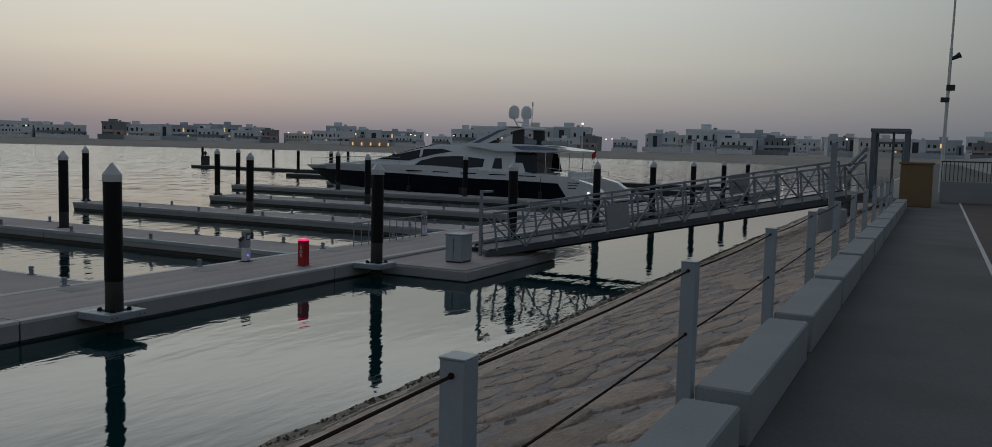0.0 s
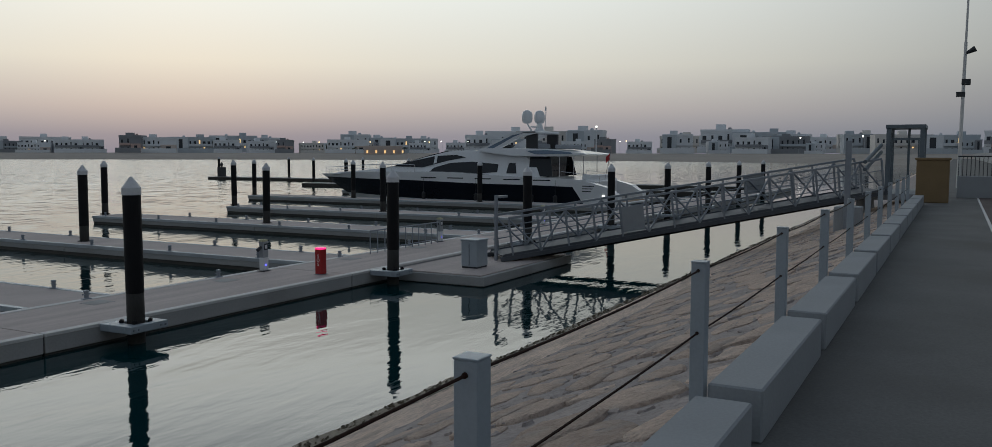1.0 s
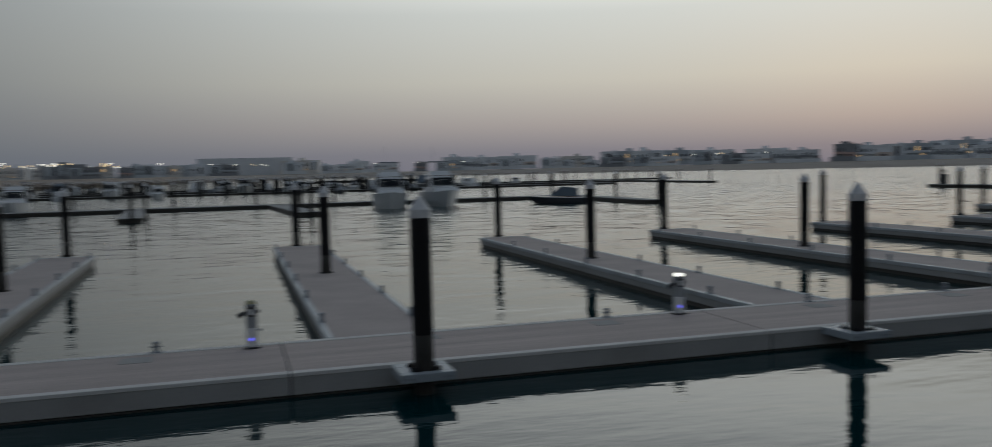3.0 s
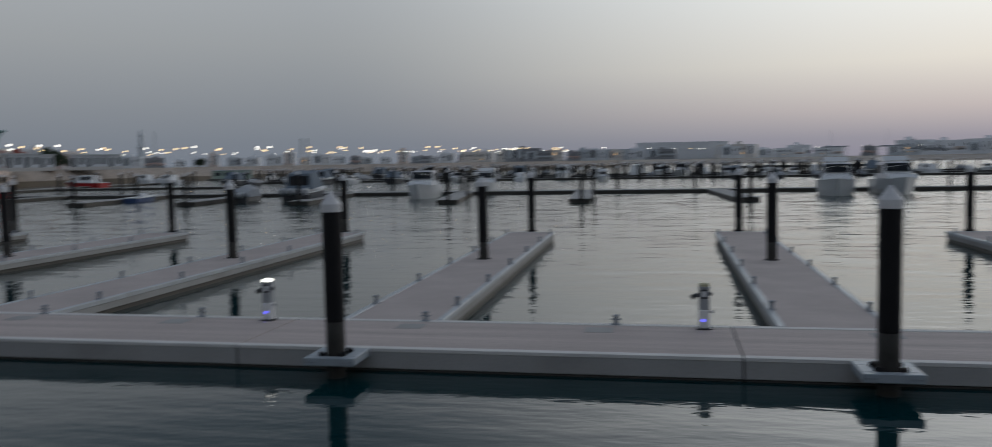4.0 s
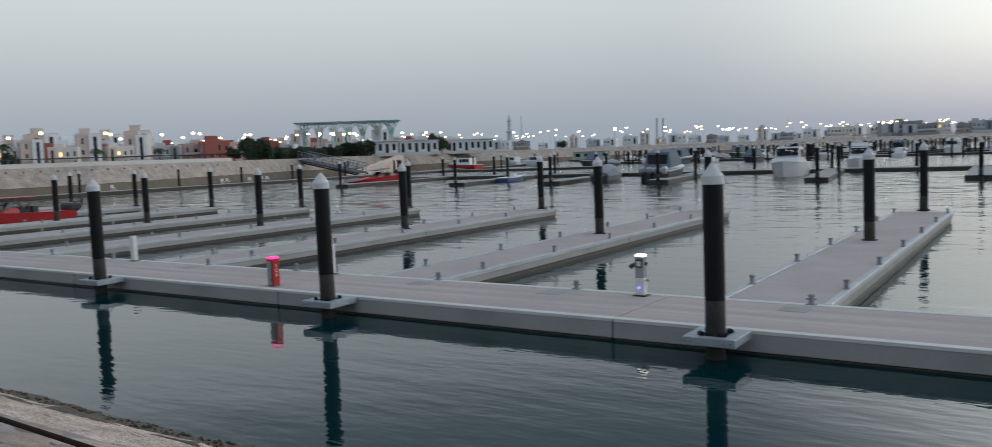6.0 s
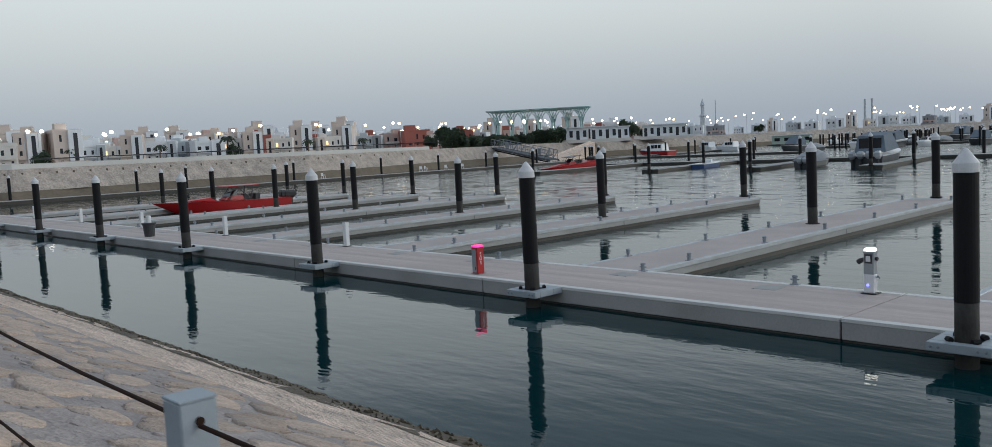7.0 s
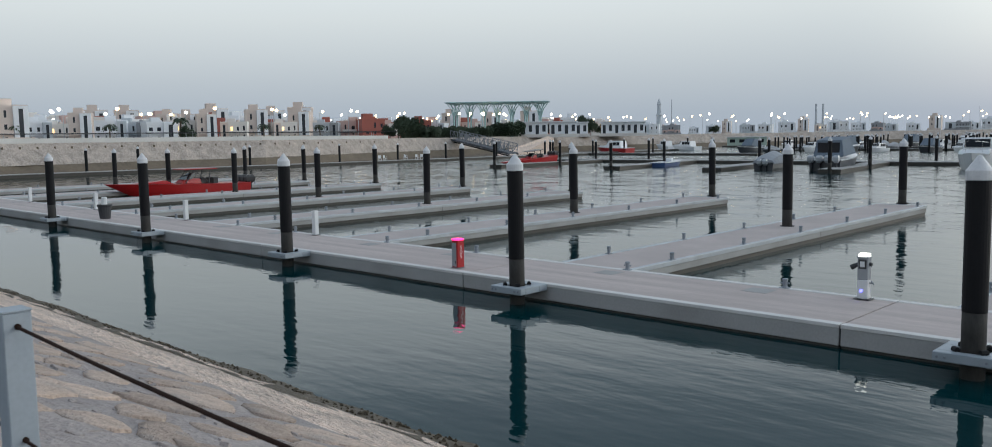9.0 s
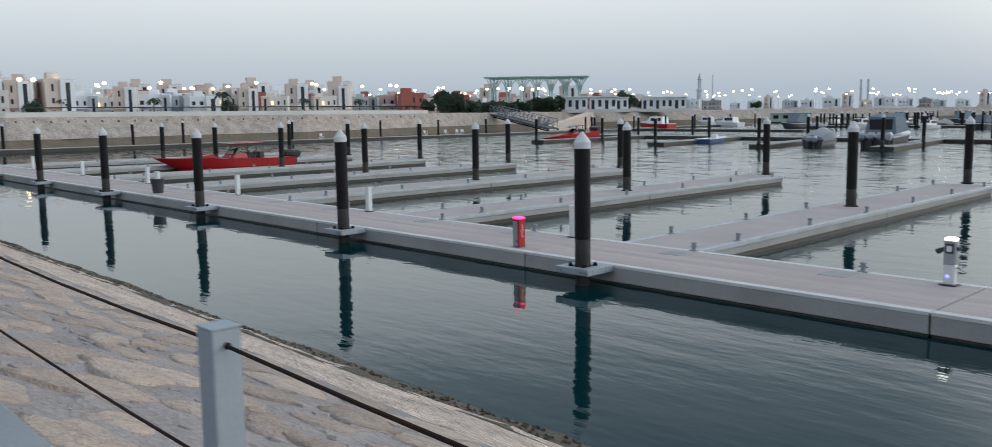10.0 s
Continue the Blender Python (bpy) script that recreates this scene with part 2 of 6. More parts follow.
def tube(bm, p0, p1, r0, r1=None, seg=10, caps=True):
    r1 = r0 if r1 is None else r1
    p0, p1 = Vector(p0), Vector(p1)
    q = (p1 - p0).to_track_quat("Z", "Y")
    rings = []
    for p, r in ((p0, r0), (p1, r1)):
        rings.append([bm.verts.new(p + q @ Vector((r * math.cos(2 * math.pi * i / seg), r * math.sin(2 * math.pi * i / seg), 0))) for i in range(seg)])
    for i in range(seg):
        bm.faces.new((rings[0][i], rings[0][(i + 1) % seg], rings[1][(i + 1) % seg], rings[1][i]))
    if caps:
        bm.faces.new(rings[0][::-1])
        bm.faces.new(rings[1])
    return bm


def tubes(*segs, seg=8):
    bm = bmesh.new()
    for s in segs:
        tube(bm, *s, seg=seg)
    return bm


def lathe(bm, profile, seg=20):
    """Turned shape: (radius, height) pairs from the foot up."""
    rings = [[bm.verts.new((max(r, 1e-4) * math.cos(2 * math.pi * i / seg), max(r, 1e-4) * math.sin(2 * math.pi * i / seg), z)) for i in range(seg)] for r, z in profile]
    for a, b in zip(rings, rings[1:]):
        for i in range(seg):
            bm.faces.new((a[i], a[(i + 1) % seg], b[(i + 1) % seg], b[i]))
    bm.faces.new(rings[0][::-1])
    bm.faces.new(rings[-1])
    return bm


def loft(bm, sections, close=True, mi=0):
    """Skin over a row of closed rings of points, with both ends filled."""
    rings = [[bm.verts.new(p) for p in s] for s in sections]
    k = len(rings[0])
    for a, b in zip(rings, rings[1:]):
        for i in range(k if close else k - 1):
            f = bm.faces.new((a[i], a[(i + 1) % k], b[(i + 1) % k], b[i]))
            f.material_index = mi
    if close:
        bm.faces.new(rings[0][::-1]).material_index = mi
        bm.faces.new(rings[-1]).material_index = mi
    return bm


def ring_sheet(bm, lines, mi=0):
    """A sheet between rows of points of equal count."""
    rows = [[bm.verts.new(p) for p in s] for s in lines]
    for a, b in zip(rows, rows[1:]):
        for i in range(len(a) - 1):
            bm.faces.new((a[i], a[i + 1], b[i + 1], b[i])).material_index = mi
    return bm


def lettering(name, body, size, material, parent, m, label=""):
    cu = bpy.data.curves.new(name, "FONT")
    cu.body, cu.size, cu.extrude = body, size, 0.002
    cu.align_x, cu.align_y = "CENTER", "CENTER"
    tmp = bpy.data.objects.new("tmp", cu)
    scene.collection.objects.link(tmp)
    me = bpy.data.meshes.new_from_object(tmp.evaluated_get(bpy.context.evaluated_depsgraph_get()))
    bpy.data.objects.remove(tmp)
    me.materials.clear()
    me.materials.append(material)
    ob = new(name, me)
    ob.matrix_basis = m
    ob.parent = parent
    return tagged(ob, label)


# ---- water, ground ----
bm = bmesh.new()
box(bm, -3000, 3000, -60, 3400, -2.0, 0.10)
tagged(part("water", bm, WATER), "calm dusk harbour water with fine ripples", "water", kind="structure")

FENCE_Y, WALK_Z = 1.222, 2.50
X_W, X_E = -128.0, 420.0      # ends of the near shore


def slope_z(y):
    """Height of the stone slope between the promenade and the water."""
    return 2.42 - (y - 1.30) * 2.32 / 6.55


bm = bmesh.new()
box(bm, X_W - 60, X_E, -6.0, 1.32, -1.0, WALK_Z, 0)
tagged(part("promenade", bm, PAVING), "grey concrete promenade above the stone slope", "promenade", kind="structure")
bm = bmesh.new()
box(bm, X_W - 60, X_E, -6.6, -6.0, -1.0, 4.6, 0)
tagged(part("wall_south", bm, WALLCON), "plain wall along the back of the promenade", "wall", kind="structure")
bm = bmesh.new()
box(bm, -30, 44, -0.93, -0.86, WALK_Z, WALK_Z + 0.012, 0.004)
tagged(part("paving_edge_strip", bm, EDGE), "pale edging strip set in the paving", "paving strip", kind="structure")


PAVERS = mat("brown_block_paving", (0.115, 0.085, 0.075), 0.85, var=0.25, scale=0.8, fine=9, bump=0.3, dist=0.006)
bm = bmesh.new()
box(bm, -30, 43.8, -6.0, -0.932, WALK_Z, WALK_Z + 0.008, 0.0)
tagged(part("paving_band", bm, PAVERS), "brown block paving beyond the edging strip", "paving", kind="structure")

# slope body in bands: mortared stone, pale rough band, wet edge
rng = random.Random(4)
xs = [X_W + i * 1.4 for i in range(70)] + [-30 + i * 0.28 for i in range(215)] + [30.4 + i * 1.2 for i in range(25)] + [70 + 15 * i for i in range(16)]


def band(name, y0, y1, n, rough, lift0, lift1, material, label):
    bm = bmesh.new()
    rows = []
    for j in range(n + 1):
        y = y0 + (y1 - y0) * j / n
        rows.append([(x, y + (rough * 1.5 * noise.noise((x * 0.5, 7.7, y)) if j in (0, n) else 0),
                      slope_z(y) + lift0 + (lift1 - lift0) * j / n + rough * (noise.noise((x * 0.8, y * 1.7, 3.0)) + 0.7 * noise.noise((x * 2.6, y * 4.1, 5.0)))) for x in xs])
    ring_sheet(bm, rows)
    for f in bm.faces:
        if f.normal.z < 0:
            f.normal_flip()
    return tagged(part(name, bm, material, smooth=True), label, "slope", kind="structure")


slope = band("stone_slope", 1.32, 5.9, 30, 0.03, 0, 0, MORTAR, "sloping revetment of beige flagstones set in grey mortar")
band("slope_rough_band", 5.7, 7.35, 18, 0.035, -0.03, 0.03, ROUGHBAND, "pale rough rendered band above the waterline")
band("slope_wet_edge", 7.05, 8.8, 18, 0.05, 0.025, 0.03, ALGAE, "dark wet weedy rock edge at the waterline")

# ---- fence posts and cables ----
POST_GAP, POST_X0 = 2.794, 4.176


def fence_post():
    ob = thing("fence_post", "grey-blue painted square steel fence post holding two cables", "fence post", "fence posts along the promenade")
    bm = boxes((-0.045, 0.045, -0.045, 0.045, 0, 1.062), bevel=0.004)
    part("post", bm, POSTPAINT, ob)
    part("cap_plate", boxes((-0.047, 0.047, -0.047, 0.047, 1.062, 1.07), bevel=0.002), POSTPAINT, ob)
    part("base_plate", boxes((-0.075, 0.075, -0.06, 0.06, 0, 0.012), bevel=0.002), GALV, ob)
    for z in (1.015, 0.635):
        part("cable_sleeve", tubes(((-0.052, 0, z), (0.052, 0, z), 0.0105), seg=10), CABLE, ob, "dark cable ferrule")
    return ob


first = fence_post()
first.matrix_basis = pose(POST_X0, FENCE_Y, WALK_Z)
for k in range(-9, 11):
    if k:
        copy_thing(first, pose(POST_X0 + POST_GAP * k + (-0.62 if k == -2 else 0), FENCE_Y, WALK_Z, 0, 0, rng.uniform(-2, 2)))
for z in (1.015, 0.635):
    rings = []
    for k in range(-9, 10):
        for i in range(4 if k < 9 else 5):
            x = POST_X0 + POST_GAP * (k + i / 4)
            zz = WALK_Z + z - 0.05 * (1 - (2 * i / 4 - 1) ** 2) * (0.35 if z > 0.8 else 0.2)
            rings.append([(x, FENCE_Y + 0.0058 * math.cos(q * math.pi / 4), zz + 0.0058 * math.sin(q * math.pi / 4)) for q in range(8)])
    bm = loft(bmesh.new(), rings)
    tagged(part("fence_cable", bm, CABLE), "thin dark steel cable strung between the fence posts", "cable", "fence cables")


# ---- low wall of precast blocks ----
def wall_block():
    ob = thing("bench_block", "smooth grey precast concrete block of the low promenade wall", "wall block", "low wall of concrete blocks")
    part("block", boxes((0.0, 2.5, 0.83, 1.16, -0.33, 0.0), bevel=0.012), WALLCON, ob)
    part("joint_pier", boxes((2.5, 2.794, 0.99, 1.14, -0.33, -0.12), bevel=0.008), WALLCON, ob)
    return ob


first = wall_block()
first.matrix_basis = pose(POST_X0 - 0.02, 0, WALK_Z + 0.33)
for k in range(-9, 11):
    if k:
        copy_thing(first, pose(POST_X0 - 0.02 + POST_GAP * k, 0, WALK_Z + 0.33))

# ---- pontoons ----
DECK_Z, Y0, Y1 = 0.55, 16.05, 19.15
UNIT, JOINT0 = 10.1, 2.6


def main_unit(length):
    ob = thing("pontoon_unit", "pale concrete pontoon unit with a pinkish brushed deck", "pontoon", "main pontoon walkway")
    g = 0.018
    part("float_body", boxes((g, length - g, Y0 + 0.03, Y1 - 0.03, -0.5, 0.16), bevel=0.02), FLOAT, ob, "dark wet lower float")
    part("hull", boxes((g, length - g, Y0, Y1, 0.15, DECK_Z - 0.03), bevel=0.012), CONCRETE, ob)
    part("deck", boxes((g, length - g, Y0 + 0.2, Y1 - 0.2, DECK_Z - 0.03, DECK_Z), bevel=0.006), DECK, ob, "brushed pinkish concrete deck")
    part("edge_strip", boxes((g, length - g, Y0 - 0.015, Y0 + 0.2, DECK_Z - 0.06, DECK_Z + 0.012), bevel=0.008), EDGE, ob, "pale edge strip")
    part("edge_strip", boxes((g, length - g, Y1 - 0.2, Y1 + 0.015, DECK_Z - 0.06, DECK_Z + 0.012), bevel=0.008), EDGE, ob, "pale edge strip")
    part("joint_rubber", boxes((-0.015, 0.015, Y0 + 0.05, Y1 - 0.05, 0.12, DECK_Z - 0.02)), RUBBER, ob, "black rubber joint")
    for fx in (length * 0.30, length * 0.72):
        part("hatch", boxes((fx - 0.3, fx + 0.3, Y1 - 1.0, Y1 - 0.45, DECK_Z, DECK_Z + 0.006), bevel=0.002), CONCRETE, ob, "pale inspection hatch")
    return ob


first = main_unit(UNIT)
first.matrix_basis = pose(JOINT0, 0, 0)
for k in range(-9, 10):
    if k:
        copy_thing(first, pose(JOINT0 + UNIT * k, 0, 0))

CLEAT = None


def cleat():
    ob = thing("mooring_cleat", "small galvanised mooring bollard on the pontoon edge", "cleat", "mooring cleats")
    part("foot", boxes((-0.11, 0.11, -0.07, 0.07, 0, 0.02), bevel=0.004), GALV, ob)
    part("bollard", lathe(bmesh.new(), [(0.065, 0.02), (0.055, 0.05), (0.055, 0.17), (0.072, 0.18), (0.072, 0.21), (0.05, 0.225)], 10), GALV, ob)
    part("pin", tubes(((-0.11, 0, 0.12), (0.11, 0, 0.12), 0.016)), GALV, ob)
    return ob


def put_cleat(x, y, turn=0):
    global CLEAT
    if CLEAT is None:
        CLEAT = cleat()
        CLEAT.matrix_basis = pose(x, y, DECK_Z + 0.01, 0, 0, turn)
    else:
        copy_thing(CLEAT, pose(x, y, DECK_Z + 0.01, 0, 0, turn))


def finger(length):
    ob = thing("finger_pontoon", "pale concrete finger pontoon with a pinkish deck and steel edge rails", "pontoon", "finger pontoons")
    w = 1.2
    part("float_body", boxes((-w + 0.03, w - 0.03, 0.02, length - 0.02, -0.5, 0.24), bevel=0.02), FLOAT, ob, "dark wet lower float")
    part("hull", boxes((-w, w, 0.02, length / 2 - 0.015, 0.23, DECK_Z - 0.03), bevel=0.012), CONCRETE, ob)
    part("hull", boxes((-w, w, length / 2 + 0.015, length, 0.23, DECK_Z - 0.03), bevel=0.012), CONCRETE, ob)
    part("deck", boxes((-w + 0.14, w - 0.14, 0.02, length - 0.1, DECK_Z - 0.03, DECK_Z), bevel=0.006), FDECK, ob, "brushed pinkish concrete deck")
    for s in (-1, 1):
        xa, xb = sorted((s * (w + 0.03), s * (w - 0.14)))
        part("edge_rail", boxes((xa, xb, 0.02, length + 0.02, DECK_Z - 0.12, DECK_Z + 0.015), bevel=0.012), RAILST, ob, "pale steel edge rail")
    part("end_rail", boxes((-w + 0.142, w - 0.142, length - 0.1, length + 0.02, DECK_Z - 0.12, DECK_Z + 0.012), bevel=0.012), RAILST, ob)
    return ob


def pile(z_tip=3.72, collar=False):
    ob = thing("mooring_pile", "black mooring pile with white conical cap" + (" in a galvanised steel collar" if collar else " beside a finger pontoon"), "pile",
               "mooring piles")
    bm = lathe(bmesh.new(), [(0.185, -1.5), (0.187, 0.35), (0.186, 0.8), (0.185, 1.2)], 24)
    part("foot_sleeve", bm, WORN, ob, "brown scuffed lower sleeve", smooth=True)
    bm = lathe(bmesh.new(), [(0.188, 1.2), (0.19, 1.22), (0.19, z_tip - 0.36)], 24)
    part("sleeve", bm, RUBBER, ob, smooth=False)
    bm = lathe(bmesh.new(), [(0.196, z_tip - 0.40), (0.20, z_tip - 0.39), (0.20, z_tip - 0.25), (0.192, z_tip - 0.235), (0.03, z_tip - 0.012), (0.0, z_tip)], 24)
    part("cap", bm, WHITE_CAP, ob, "white conical cap")
    if collar:
        bm = bmesh.new()
        for d in ((-0.5, 0.5, -0.42, -0.24, 0.40, 0.56), (-0.5, 0.5, 0.24, 0.54, 0.40, 0.56), (-0.5, -0.24, -0.24, 0.24, 0.40, 0.56), (0.24, 0.5, -0.24, 0.24, 0.40, 0.56)):
            box(bm, *d, bevel=0.012)
        part("collar", bm, POSTPAINT, ob, "galvanised steel pile collar")
        for a in (45, 135, 225, 315):
            c, s = math.cos(radians(a)), math.sin(radians(a))
            part("roller", tubes(((0.29 * c - 0.06 * s, 0.29 * s + 0.06 * c, 0.585), (0.29 * c + 0.06 * s, 0.29 * s - 0.06 * c, 0.585), 0.05), seg=10), RUBBER, ob, "black roller")
        for bx in (-0.42, -0.3, 0.3, 0.42):
            part("bolt", tubes(((bx, -0.42, 0.48), (bx, -0.445, 0.48), 0.022), seg=6), GALV, ob)
    else:
        part("guide_ring", lathe(bmesh.new(), [(0.27, DECK_Z - 0.05), (0.27, DECK_Z + 0.02), (0.2, DECK_Z + 0.02)], 20), RUBBER, ob)
    return ob


PILE_C = pile(3.72, True)
PILE_C.matrix_basis = pose(4.95, 15.5, 0)
PILE_X = (14.48, 24.19, 33.9, 43.7, 53.5, 63.3, 73.1, 83.0, -5.1, -15.12, -25.2, -35.6, -46.1, -56.6, -67.2, -77.8)
for px in PILE_X:
    copy_thing(PILE_C, pose(px, 15.5, 0, rng.uniform(-0.3, 0.3), rng.uniform(-0.3, 0.3), rng.uniform(0, 2)))
PILE = pile(3.72)
PILE.matrix_basis = pose(4.9, 32.0, 0)


def far_pile():
    """A distant pile: dark shaft, white cap."""
    ob = thing("mooring_pile", "distant black mooring pile with a white cap", "pile", "outer marina piles")
    part("sleeve", lathe(bmesh.new(), [(0.19, -1.0), (0.19, 3.33)], 10), RUBBER, ob)
    part("cap", lathe(bmesh.new(), [(0.2, 3.33), (0.2, 3.47), (0.0, 3.72)], 10), WHITE_CAP, ob, "white conical cap")
    return ob


FAR_PILE = far_pile()
FAR_PILE.matrix_basis = pose(-97, 113, 0)


def put_far(x, y):
    return copy_thing(FAR_PILE, pose(x, y, rng.uniform(-0.15, 0.1), rng.uniform(-0.5, 0.5), rng.uniform(-0.5, 0.5), 0))


def put_pile(x, y, dz=0.0):
    return copy_thing(PILE, pose(x, y, dz, rng.uniform(-0.4, 0.4), rng.uniform(-0.4, 0.4), rng.uniform(0, 90)))


FINGERS = [4.8, 15.5, 25.5, 36.3, 46.8, -5.5, -15.9, -26.4, -36.8, -47.2, -57.6, -68.0, -78.4]
FING = finger(25.2)
FING.matrix_basis = pose(4.8, Y1, 0)
for x in FINGERS:
    if abs(x - 4.8) > 1:
        copy_thing(FING, pose(x, Y1, 0) if x > 0 else pose(x + 0.35, Y1 - 0.02, 0, 0, 0, 1.4))
        put_pile(x - 0.15, 31.9)
    put_pile(x - (0.05 if x > 0 else 0.3), 44.75, 0.06)
    for i in range(6):
        yy = Y1 + 2.2 + 4.4 * i
        sx = x if x > 0 else x + 0.35 - (yy - Y1) * 0.0244
        put_cleat(sx - 1.11, yy, 90)
        put_cleat(sx + 1.11, yy, 90)
LONG = finger(35.4)           # longer finger of the big berth
LONG.matrix_basis = pose(59.4, Y1, 0)
for y in (32, 44, 54.95):
    put_pile(59.4, y)
copy_thing(LONG, pose(72.5, Y1, 0))
for y in (32, 44, 54.95):
    put_pile(72.5, y)
for k in range(-6, 6):
    for dx in (3.2, 7.6):
        put_cleat(JOINT0 + UNIT * k + dx, Y1 - 0.1)

# ---- things on the main pontoon ----
WHITE = mat("white_painted_metal", (0.72, 0.73, 0.74), 0.4, var=0.06, scale=4, fine=40, bump=0.04)
GREYPANEL = mat("grey_pedestal_panel", (0.33, 0.35, 0.375), 0.45, 0.2, var=0.08, scale=5, fine=60, bump=0.05)
DARKPL = mat("dark_plastic", (0.035, 0.037, 0.042), 0.5, var=0.2, scale=8, fine=60, bump=0.08)
YELLOWW = mat("yellowed_plastic", (0.50, 0.47, 0.30), 0.5, var=0.12, scale=10, fine=60)
RED = mat("red_enamel", (0.40, 0.014, 0.016), 0.35, var=0.12, scale=4, fine=40, bump=0.04)
LAMPWHITE = glow("white_lamp", (1.0, 0.97, 0.88), 2.2)
LAMPBLUE = glow("blue_led", (0.12, 0.12, 1.0), 3.0)
LAMPRED = glow("red_beacon", (1.0, 0.03, 0.22), 1.7)
LETTER = mat("white_lettering", (0.78, 0.78, 0.78), 0.5, var=0.05)


def pedestal(lit, plain=False):
    ob = thing("service_pedestal", ("plain white service pedestal" if plain else "grey service pedestal with sockets, blue light and " + ("glowing white" if lit else "unlit yellowish"))
               + (" on the pontoon" if plain else " top"), "service pedestal", "service pedestals along the pontoon")
    w, d = (0.105, 0.085) if plain else (0.112, 0.092)
    part("base_plate", boxes((-w - 0.06, w + 0.06, -d - 0.05, d + 0.05, 0, 0.015), bevel=0.004), DARKPL, ob)
    part("lower_panel", boxes((-w, w, -d, d, 0.015, 0.42), bevel=0.012), WHITE, ob, "white lower panel")
    part("upper_panel", boxes((-w, w, -d, d, 0.42, 0.88), bevel=0.012), WHITE if plain else GREYPANEL, ob, "grey upper panel")
    part("crown", boxes((-w - 0.008, w + 0.008, -d - 0.01, d + 0.01, 0.88, 0.92), bevel=0.006), WHITE if plain else GREYPANEL, ob)
    if plain:
        return ob
    bm = bmesh.new()
    loft(bm, [[(sx * (w - k), sy * (d - k), z) for sx, sy in ((-1, -1), (1, -1), (1, 1), (-1, 1))] for k, z in ((0.01, 0.92), (0.01, 0.965), (0.035, 0.99))])
    part("lamp_head", bm, LAMPWHITE if lit else YELLOWW, ob, "glowing white lamp head" if lit else "yellowish lamp head")
    part("socket_plate", boxes((-0.085, 0.08, -d - 0.012, -d, 0.66, 0.86), bevel=0.004), DARKPL, ob, "dark socket plate")
    part("meter_window", boxes((-0.055, 0.045, -d - 0.017, -d - 0.012, 0.70, 0.82), bevel=0.002), WHITE, ob, "pale meter window")
    part("socket", tubes(((-w, 0, 0.74), (-w - 0.10, 0, 0.70), 0.045), ((-w - 0.08, 0, 0.71), (-w - 0.16, 0, 0.66), 0.055), seg=12), DARKPL, ob, "angled dark socket")
    part("socket", tubes(((w, 0, 0.76), (w + 0.05, 0, 0.75), 0.04), seg=12), DARKPL, ob)
    part("tap", tubes(((w, 0, 0.36), (w + 0.09, 0, 0.36), 0.014), ((w + 0.08, 0, 0.36), (w + 0.09, 0, 0.32), 0.012), ((w + 0.05, 0, 0.36), (w + 0.05, 0, 0.40), 0.02)), GALV, ob, "metal water tap")
    part("blue_light", tubes(((-0.02, -d, 0.19), (-0.02, -d - 0.012, 0.19), 0.03), seg=14), LAMPBLUE, ob, "small glowing blue light")
    return ob


p_lit, p_un, p_pl = pedestal(True), pedestal(False), pedestal(False, True)
p_un.matrix_basis = pose(2.0, 18.78, DECK_Z + 0.012)
p_lit.matrix_basis = pose(-8.12, 18.8, DECK_Z + 0.012)
p_pl.matrix_basis = pose(-28.6, 18.9, DECK_Z + 0.012)
copy_thing(p_lit, pose(12.0, 18.8, DECK_Z + 0.012))
copy_thing(p_un, pose(22.0, 18.85, DECK_Z + 0.012))
for px in (32.4, 42.6, 52.8):
    copy_thing(p_un, pose(px, 18.85, DECK_Z + 0.012))
for px in (-18.4, -39.0, -49.4, -59.8, -70.2):
    copy_thing(p_pl, pose(px, 18.9, DECK_Z + 0.012))


def sos_box():
    ob = thing("sos_post", "red emergency post with white letters and a glowing pink top", "emergency post", "emergency posts on the pontoon")
    part("base_plate", boxes((-0.15, 0.15, -0.15, 0.15, 0, 0.012), bevel=0.003), GALV, ob)
    part("body", boxes((-0.12, 0.12, -0.125, 0.125, 0.012, 0.76), bevel=0.012), RED, ob)
    part("front_panel", boxes((-0.105, 0.07, -0.132, -0.125, 0.04, 0.70), bevel=0.003), GREYPANEL, ob, "pale grey front door")
    part("beacon", boxes((-0.125, 0.125, -0.13, 0.13, 0.76, 0.81), bevel=0.015), LAMPRED, ob, "glowing pink-red beacon strip")
    part("latch", boxes((0.02, 0.055, -0.142, -0.132, 0.12, 0.2), bevel=0.003), DARKPL, ob)
    for i, ch in enumerate("SOS"):
        lettering("letter", ch, 0.14, LETTER, ob, pose(0.124, 0.0, 0.56 - 0.125 * i, 90, 0, 90), "white letter")
        lettering("letter", ch, 0.14, LETTER, ob, pose(-0.124, 0.0, 0.56 - 0.125 * i, 90, 0, -90), "white letter")
    return ob


s1 = sos_box()
s1.matrix_basis = pose(-18.3, 16.55, DECK_Z + 0.012)
copy_thing(s1, pose(22.25, 16.8, DECK_Z + 0.012, 0, 0, 180))

bin_ob = thing("litter_bin", "dark grey tapered litter bin on the pontoon", "litter bin", at=(-43.2, 16.9, DECK_Z + 0.01))
part("body", lathe(bmesh.new(), [(0.24, 0), (0.3, 0.55), (0.34, 0.62), (0.34, 0.68)], 16), DARKPL, bin_ob)
part("liner", lathe(bmesh.new(), [(0.13, 0.68), (0.13, 1.0), (0.11, 1.03)], 12), WHITE, bin_ob, "white lid tube")

